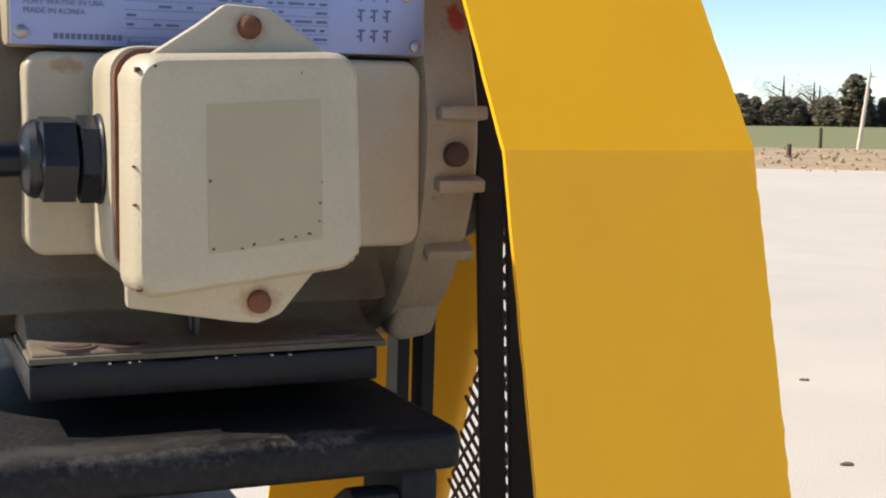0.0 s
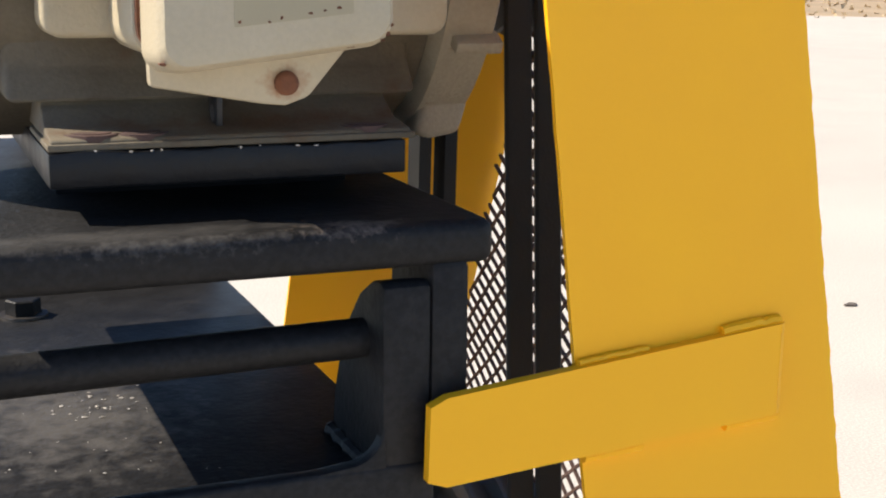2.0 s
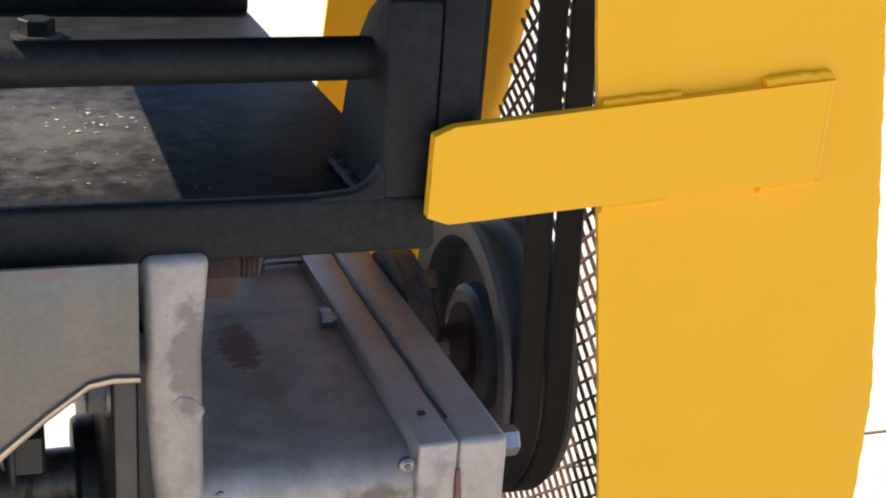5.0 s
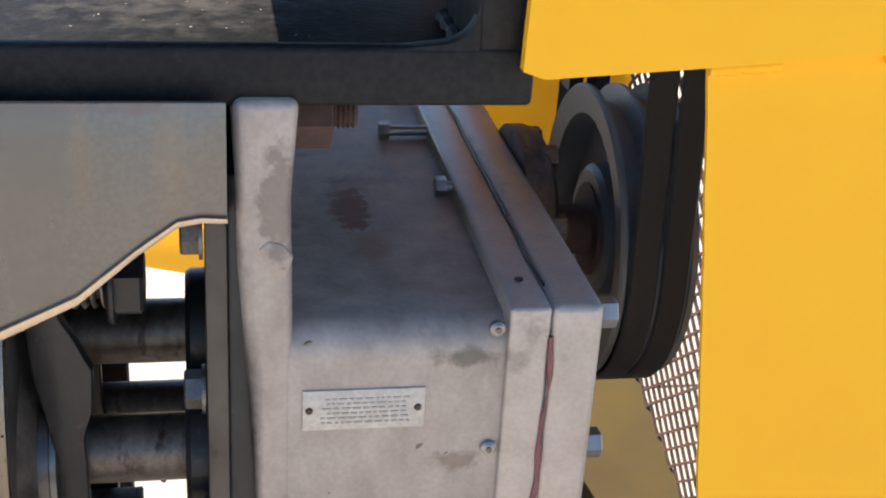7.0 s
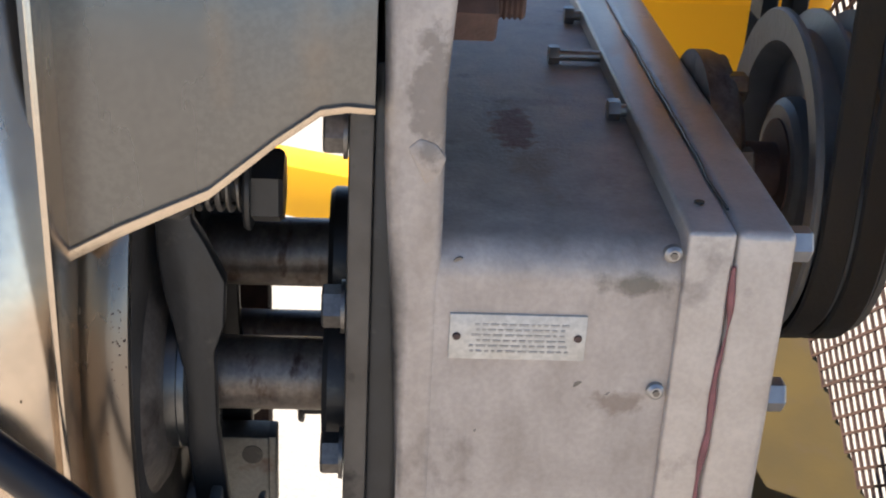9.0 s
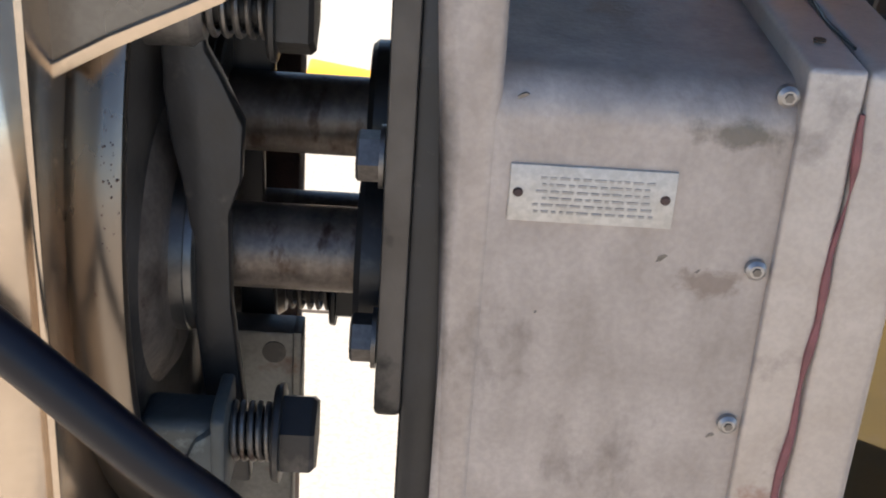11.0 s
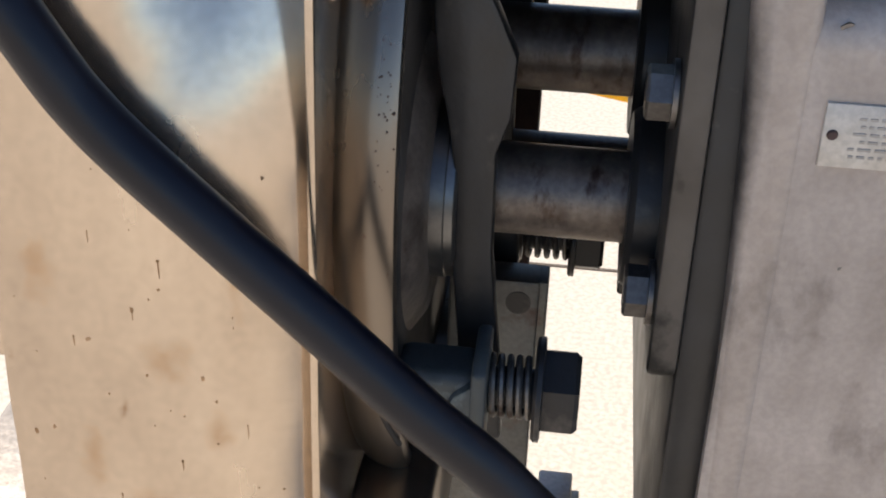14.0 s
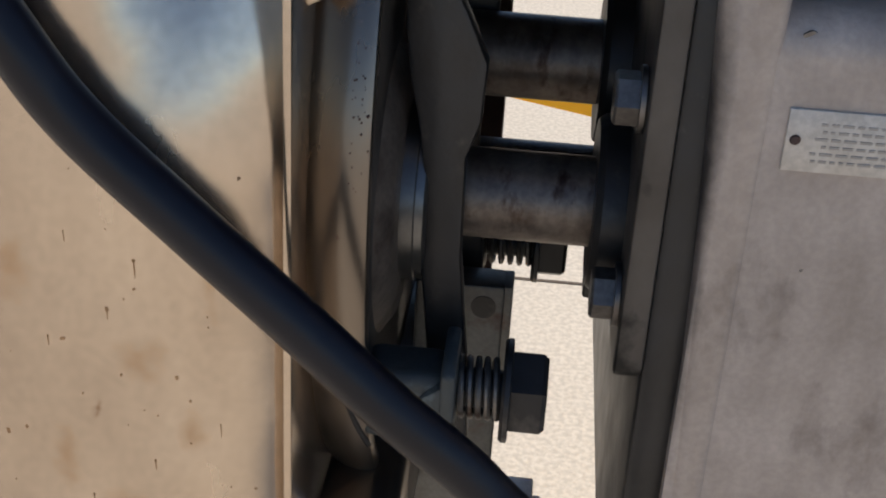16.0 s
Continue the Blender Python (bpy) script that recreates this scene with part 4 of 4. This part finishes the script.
bm = bmesh.new()
rings = []
for y, shrink in ((-0.1030, 0.0), (-0.1260, 0.012), (-0.1305, 0.022), (-0.1328, 0.040), (-0.1335, 0.075)):
    rings.append([bm.verts.new((p.x, y, p.y)) for p in (onlid(u, v, shrink) for u, v in rim)])
for p, q in zip(rings, rings[1:]):
    for i in range(len(p)):
        bm.faces.new((p[i], p[(i + 1) % len(p)], q[(i + 1) % len(p)], q[i]))
bm.faces.new(rings[-1]), bm.faces.new(rings[0])
part("lid_dome", bm, CREAM, cbox)
bm = bmesh.new()
corners = [onlid(u, v) for u, v in ((0.31, 0.17), (0.80, 0.17), (0.80, 0.78), (0.31, 0.78))]
near = [bm.verts.new((p.x, -0.13375, p.y)) for p in corners]
far = [bm.verts.new((p.x, -0.1320, p.y)) for p in corners]
bm.faces.new(near), bm.faces.new(far)
for i in range(4):
    bm.faces.new((near[i], near[(i + 1) % 4], far[(i + 1) % 4], far[i]))
part("label_patch", bm, CREAM_PATCH, cbox, "faded square where a label was")
for x, z in ((0.0660, 1.1495), (0.0700, 1.0330)):
    b = part("lid_screw", lathe([(-0.1040, 0.0052), (-0.1060, 0.0050), (-0.1075, 0.0032)], (x, 0, z), "y", 16), RUST, cbox)
random.seed(77)
for u, v, s in ((0.03, 0.93, 0.0016), (0.10, 0.94, 0.0011), (0.25, 0.955, 0.0008), (0.27, 0.957, 0.0008), (0.72, 0.90, 0.0006), (0.97, 0.10, 0.0014), (0.955, 0.06, 0.0016), (0.93, 0.04, 0.0012),
                (0.80, 0.035, 0.0014), (0.78, 0.03, 0.0009), (0.03, 0.06, 0.0015), (0.02, 0.40, 0.0010), (0.015, 0.55, 0.0008), (0.80, 0.42, 0.0007), (0.32, 0.47, 0.0012), (0.33, 0.19, 0.0012),
                (0.50, 0.185, 0.0011), (0.62, 0.19, 0.0013), (0.68, 0.195, 0.0010), (0.74, 0.20, 0.0012), (0.79, 0.33, 0.0011), (0.785, 0.25, 0.0008), (0.45, 0.175, 0.0009)):
    p = onlid(u, v)
    s *= 0.72
    rim = [(p.x + s * random.uniform(0.5, 1.5) * math.cos(a), p.y + s * random.uniform(0.4, 1.1) * math.sin(a)) for a in [k * 0.785 for k in range(8)]]
    edge = min(u, 1 - u, v, 1 - v)
    y = -0.1340 if edge > 0.09 else (-0.1334 if edge > 0.055 else -0.1316)
    part("paint_chip", prism(rim, "y", y + 0.0002, y + 0.004), RUST, cbox, smooth=False)
glan = part("cable_gland", lathe([(0.0095, 0.0120), (-0.0080, 0.0120)], (0, -0.066, 1.0930), "x", 24), PLASTIC, motor, "black nylon cable gland")
part("collar", lathe([(0.0096, 0.0196), (0.0085, 0.0198), (0.0075, 0.0192)], (0, -0.066, 1.0930), "x", 32), PLASTIC, glan)
part("hex_body", soften(hexagon((0.0078, -0.066, 1.0930), "x", -0.0085, 0.0335, 0.0008, turn=0.30), 0.0007), PLASTIC, glan)
part("hex_nut", soften(hexagon((-0.0020, -0.066, 1.0930), "x", -0.0148, 0.0340, 0.0012, turn=0.12), 0.0007), PLASTIC, glan)
part("dome_nut", lathe([(-0.0160, 0.0165), (-0.0182, 0.0170), (-0.0212, 0.0158), (-0.0236, 0.0125), (-0.0245, 0.0085)], (0, -0.066, 1.0930), "x", 32), PLASTIC, glan)

# ---- pulleys and belts ----
PY, PZ, MY, MZ = 0.100, 0.685, 0.105, 1.104


def pulley(name, y, z, r, label, hub_in):
    ob = thing(name, (0.25, y, z), label, "pulley", "belt pulleys")
    prof = [(0.2450, r * 0.32), (0.2450, r * 0.74), (0.2300, r * 0.80), (0.2280, r * 0.985), (0.2295, r), (0.2320, r), (0.2360, r - 0.011), (0.2455, r - 0.011),
            (0.2495, r), (0.2520, r), (0.2560, r - 0.011), (0.2655, r - 0.011), (0.2695, r), (0.2730, r), (0.2740, r * 0.8), (0.2560, r * 0.74), (0.2560, r * 0.32)]
    part("rim", lathe(prof, (0, y, z), "x", 64, close=False), IRON, ob)
    part("hub_face", lathe([(hub_in - 0.0012, 0.0160), (hub_in - 0.0012, 0.0285), (hub_in + 0.001, 0.0290)], (0, y, z), "x", 28), RUST_DARK, ob)
    part("hub", lathe([(hub_in, 0.020), (hub_in, 0.036), (hub_in + 0.003, 0.040), (0.2700, 0.044)], (0, y, z), "x", 32), IRON, ob)
    part("shaft", lathe([(0.180, 0.0155), (0.2780, 0.0155)], (0, y, z), "x", 24), RUST_DARK, ob)
    return ob


pulley("pump_pulley", PY, PZ, 0.0890, "grey cast iron double groove pulley on the gearbox shaft", 0.234)
pulley("motor_pulley", MY, MZ, 0.0660, "dark cast iron double groove pulley on the motor shaft", 0.214)
for x0 in (0.2325, 0.2508):
    bm = bmesh.new()
    path = [(MY + 0.0675 * math.cos(radians(a)), MZ + 0.0675 * math.sin(radians(a))) for a in range(-4, 186, 6)]
    path += [(PY + 0.0905 * math.cos(radians(a)), PZ + 0.0905 * math.sin(radians(a))) for a in range(176, 365, 6)]
    loops = []
    for k, (y, z) in enumerate(path):
        a, b = path[k - 1], path[(k + 1) % len(path)]
        t = Vector((0, b[0] - a[0], b[1] - a[1])).normalized()
        out = Vector((0, t.z, -t.y))
        p = Vector((0, y, z))
        loops.append([bm.verts.new(p + out * o + Vector((x, 0, 0))) for x, o in ((x0, 0.001), (x0 + 0.0015, 0.0025), (x0 + 0.0150, 0.0025), (x0 + 0.0165, 0.001), (x0 + 0.0125, -0.0090), (x0 + 0.0040, -0.0090))])
    for k in range(len(loops)):
        p, q = loops[k], loops[(k + 1) % len(loops)]
        for i in range(6):
            bm.faces.new((p[i], p[(i + 1) % 6], q[(i + 1) % 6], q[i]))
    solid("drive_belt", bm, RUBBER, "black rubber v-belt running from motor pulley to pump pulley", "belt", "drive belts")

# ---- yellow belt guard ----
guard = thing("belt_guard", (0.30, 0.20, 0.0), "yellow painted sheet steel belt guard with expanded metal side", "guard")


def left(z):
    return 0.187 + max(0, 1.098 - max(z, 0.60)) * 0.120


def right(z):
    return 0.325 + max(0, 1.095 - max(z, 0.74)) * 0.172 + max(0, 0.74 - z) * 0.03


def strip(points, t, name, waves=0.0, inset=0.0, wider=0.0, mat=YELLOW):
    """A folded sheet that follows points of (y, z) and leans with the guard."""
    bm = bmesh.new()
    fine = []
    for a, b in zip(points, points[1:]):
        n = max(1, int(math.dist(a, b) / 0.006))
        fine += [(a[0] + (b[0] - a[0]) * i / n, a[1] + (b[1] - a[1]) * i / n) for i in range(n)]
    fine.append(points[-1])
    loops = []
    for k, (y, z) in enumerate(fine):
        a, b = fine[max(0, k - 1)], fine[min(len(fine) - 1, k + 1)]
        d = Vector((0, b[0] - a[0], b[1] - a[1])).normalized()
        nrm = Vector((0, d.z, -d.y))
        dent = 0.0012 * noise.noise(Vector((7.7, y * 9, z * 9)))
        xr = right(z) - inset + waves * noise.noise(Vector((3.1, y * 120, z * 120)))
        xl = left(z) + inset - wider + waves * 0.3 * noise.noise(Vector((9.1, y * 60, z * 60)))
        p = Vector((0, y, z))
        xm = (xl + xr) / 2
        loops.append([bm.verts.new(p + o + Vector((x, 0, 0))) for x, o in ((xl, nrm * 0), (xm, nrm * dent), (xr, nrm * 0), (xr, nrm * t), (xm, nrm * (t + dent)), (xl, nrm * t))])
    for p, q in zip(loops, loops[1:]):
        for i in range(6):
            bm.faces.new((p[i], p[(i + 1) % 6], q[(i + 1) % 6], q[i]))
    bm.faces.new(loops[0]), bm.faces.new(loops[-1])
    return part(name, bm, mat, guard)


FRONT = [(-0.100, 0.262), (-0.100, 1.098), (-0.045, 1.180), (0.020, 1.240)]
BACK = [(0.085, 1.240), (0.168, 1.090), (0.500, 0.676), (0.530, 0.427)]
strip(FRONT, 0.003, "front_sheet", waves=0.0013)
strip([(0.0205, 1.2405), (0.0845, 1.2405)], 0.003, "top_sheet")
strip(BACK, 0.003, "back_sheet", wider=0.014)
# Bottom sheet and an added low lip, both in the yellow with painted-in shade.
strip([(0.526, 0.426), (-0.096, 0.262)], 0.003, "bottom_sheet", inset=0.001, mat=DUSTY_SHADED)
part("inner_lip", prism([(-0.094, 0.2655), (0.520, 0.4275), (0.520, 0.4400), (-0.094, 0.2780)], "x", 0.2475, 0.2505), DUSTY_SHADED, guard)
part("rear_brace", prism([(-0.100, 0.672), (0.300, 0.505), (0.300, 0.560), (-0.100, 0.727)], "z", 0.398, 0.454, 0.003), YELLOW, guard)
for y, top in ((-0.07, 0.269), (0.46, 0.407)):
    part("support_leg", box(0.30, 0.34, y, y + 0.04, 0.0, top, 0.003), YELLOW, guard)


def along(line, z):
    for (ya, za), (yb, zb) in zip(line, line[1:]):
        if min(za, zb) <= z <= max(za, zb):
            return ya + (yb - ya) * (z - za) / (zb - za)
    return None


bm = bmesh.new()
DY, DZ, HW = 0.0235, 0.0090, 0.0013
row, z = 0, 0.272
while z < 1.232:
    f = along(FRONT, min(z + DZ, 1.24)) + 0.004
    b = along(BACK, z + DZ) if z > 0.422 else -0.096 + (z - 0.262) * 3.79
    b -= 0.003
    k0, k1 = math.ceil(f / (DY / 2)), math.floor(b / (DY / 2))
    for k in range(k0, k1):
        up = (k + row) % 2 == 0
        za, zb = (z, z + DZ) if up else (z + DZ, z)
        pa, pb = Vector((right(za) - 0.005, k * DY / 2, za)), Vector((right(zb) - 0.005, (k + 1) * DY / 2, zb))
        a = [bm.verts.new(pa + Vector((dx, 0, dz))) for dx, dz in ((-0.0012, -HW), (0.0012, -HW), (0.0012, HW), (-0.0012, HW))]
        c = [bm.verts.new(pb + Vector((dx, 0, dz))) for dx, dz in ((-0.0012, -HW), (0.0012, -HW), (0.0012, HW), (-0.0012, HW))]
        for i in range(4):
            bm.faces.new((a[i], a[(i + 1) % 4], c[(i + 1) % 4], c[i]))
    z += DZ
    row += 1
tagged(part("expanded_mesh", bm, RUST_DARK, guard, "brown expanded metal mesh", smooth=False), kind="stuff")

# strap from the motor base to the guard
def strap_at(x, top):
    return Vector((x, -0.1065, (0.888 + (x - 0.134) * 0.099) if top else (0.845 + (x - 0.134) * 0.075)))


bm = bmesh.new()
loops = []
for x in [0.134 + 0.0095 * k for k in range(21)]:
    hi, lo = strap_at(x, True), strap_at(x, False)
    if x < 0.14:
        hi, lo = hi + Vector((0.001, 0, -0.003)), lo + Vector((0, 0, 0.004))
    back = Vector((0, 0.0062, 0))
    loops.append([bm.verts.new(v) for v in (lo, hi, hi + back, lo + back)])
for p, q in zip(loops, loops[1:]):
    for i in range(4):
        bm.faces.new((p[i], p[(i + 1) % 4], q[(i + 1) % 4], q[i]))
bm.faces.new(loops[0]), bm.faces.new(loops[-1])
strap = part("strap", soften(bm, 0.0016), YELLOW, guard)
for x0, x1, top, r in ((0.212, 0.250, True, 0.0018), (0.292, 0.326, True, 0.0030), (0.216, 0.248, False, 0.0038), (0.296, 0.328, False, 0.0034)):
    line = [strap_at(x0 + (x1 - x0) * k / 14, top) + Vector((0, 0.0045, (0.0012 if top else -0.0012) + 0.0012 * noise.noise(Vector((k * 0.6, x0 * 50, 0))))) for k in range(15)]
    part("weld_bead", tube(line, r, 8), YELLOW, strap)
line = [strap_at(0.324, False).lerp(strap_at(0.324, True), k / 10) + Vector((0.001, 0.004, 0)) for k in range(11)]
part("weld_bead", tube(line, 0.0034, 8), YELLOW, strap)

# ---- black cables ----
run = smooth_line([(-0.3026, -0.1374, 0.9682), (-0.2277, -0.1534, 0.797), (-0.1806, -0.1588, 0.7253), (-0.1613, -0.1588, 0.6975), (-0.1314, -0.1588, 0.6686), (-0.1003, -0.1588, 0.6397), (-0.0682, -0.1588, 0.6092), (-0.0383, -0.1566, 0.5808),
                   (-0.012, -0.160, 0.545), (0.0, -0.15, 0.44), (-0.01, -0.13, 0.30), (-0.04, -0.12, 0.10), (-0.08, -0.14, 0.009), (-0.25, -0.2, 0.009)], 10)
solid("black_cable", tube(run, 0.0085, 18), CABLE, "thick black rubber cable sagging past the pump", "cable")
run = smooth_line([(-0.0235, -0.066, 1.093), (-0.060, -0.066, 1.091), (-0.13, -0.060, 1.080), (-0.24, -0.05, 1.03), (-0.34, -0.05, 0.90), (-0.38, -0.05, 0.60), (-0.38, -0.03, 0.20), (-0.40, 0.0, 0.008), (-0.7, 0.2, 0.008)], 10)
solid("motor_cable", tube(run, 0.0075, 16), CABLE, "black cable entering the motor's gland", "cable")
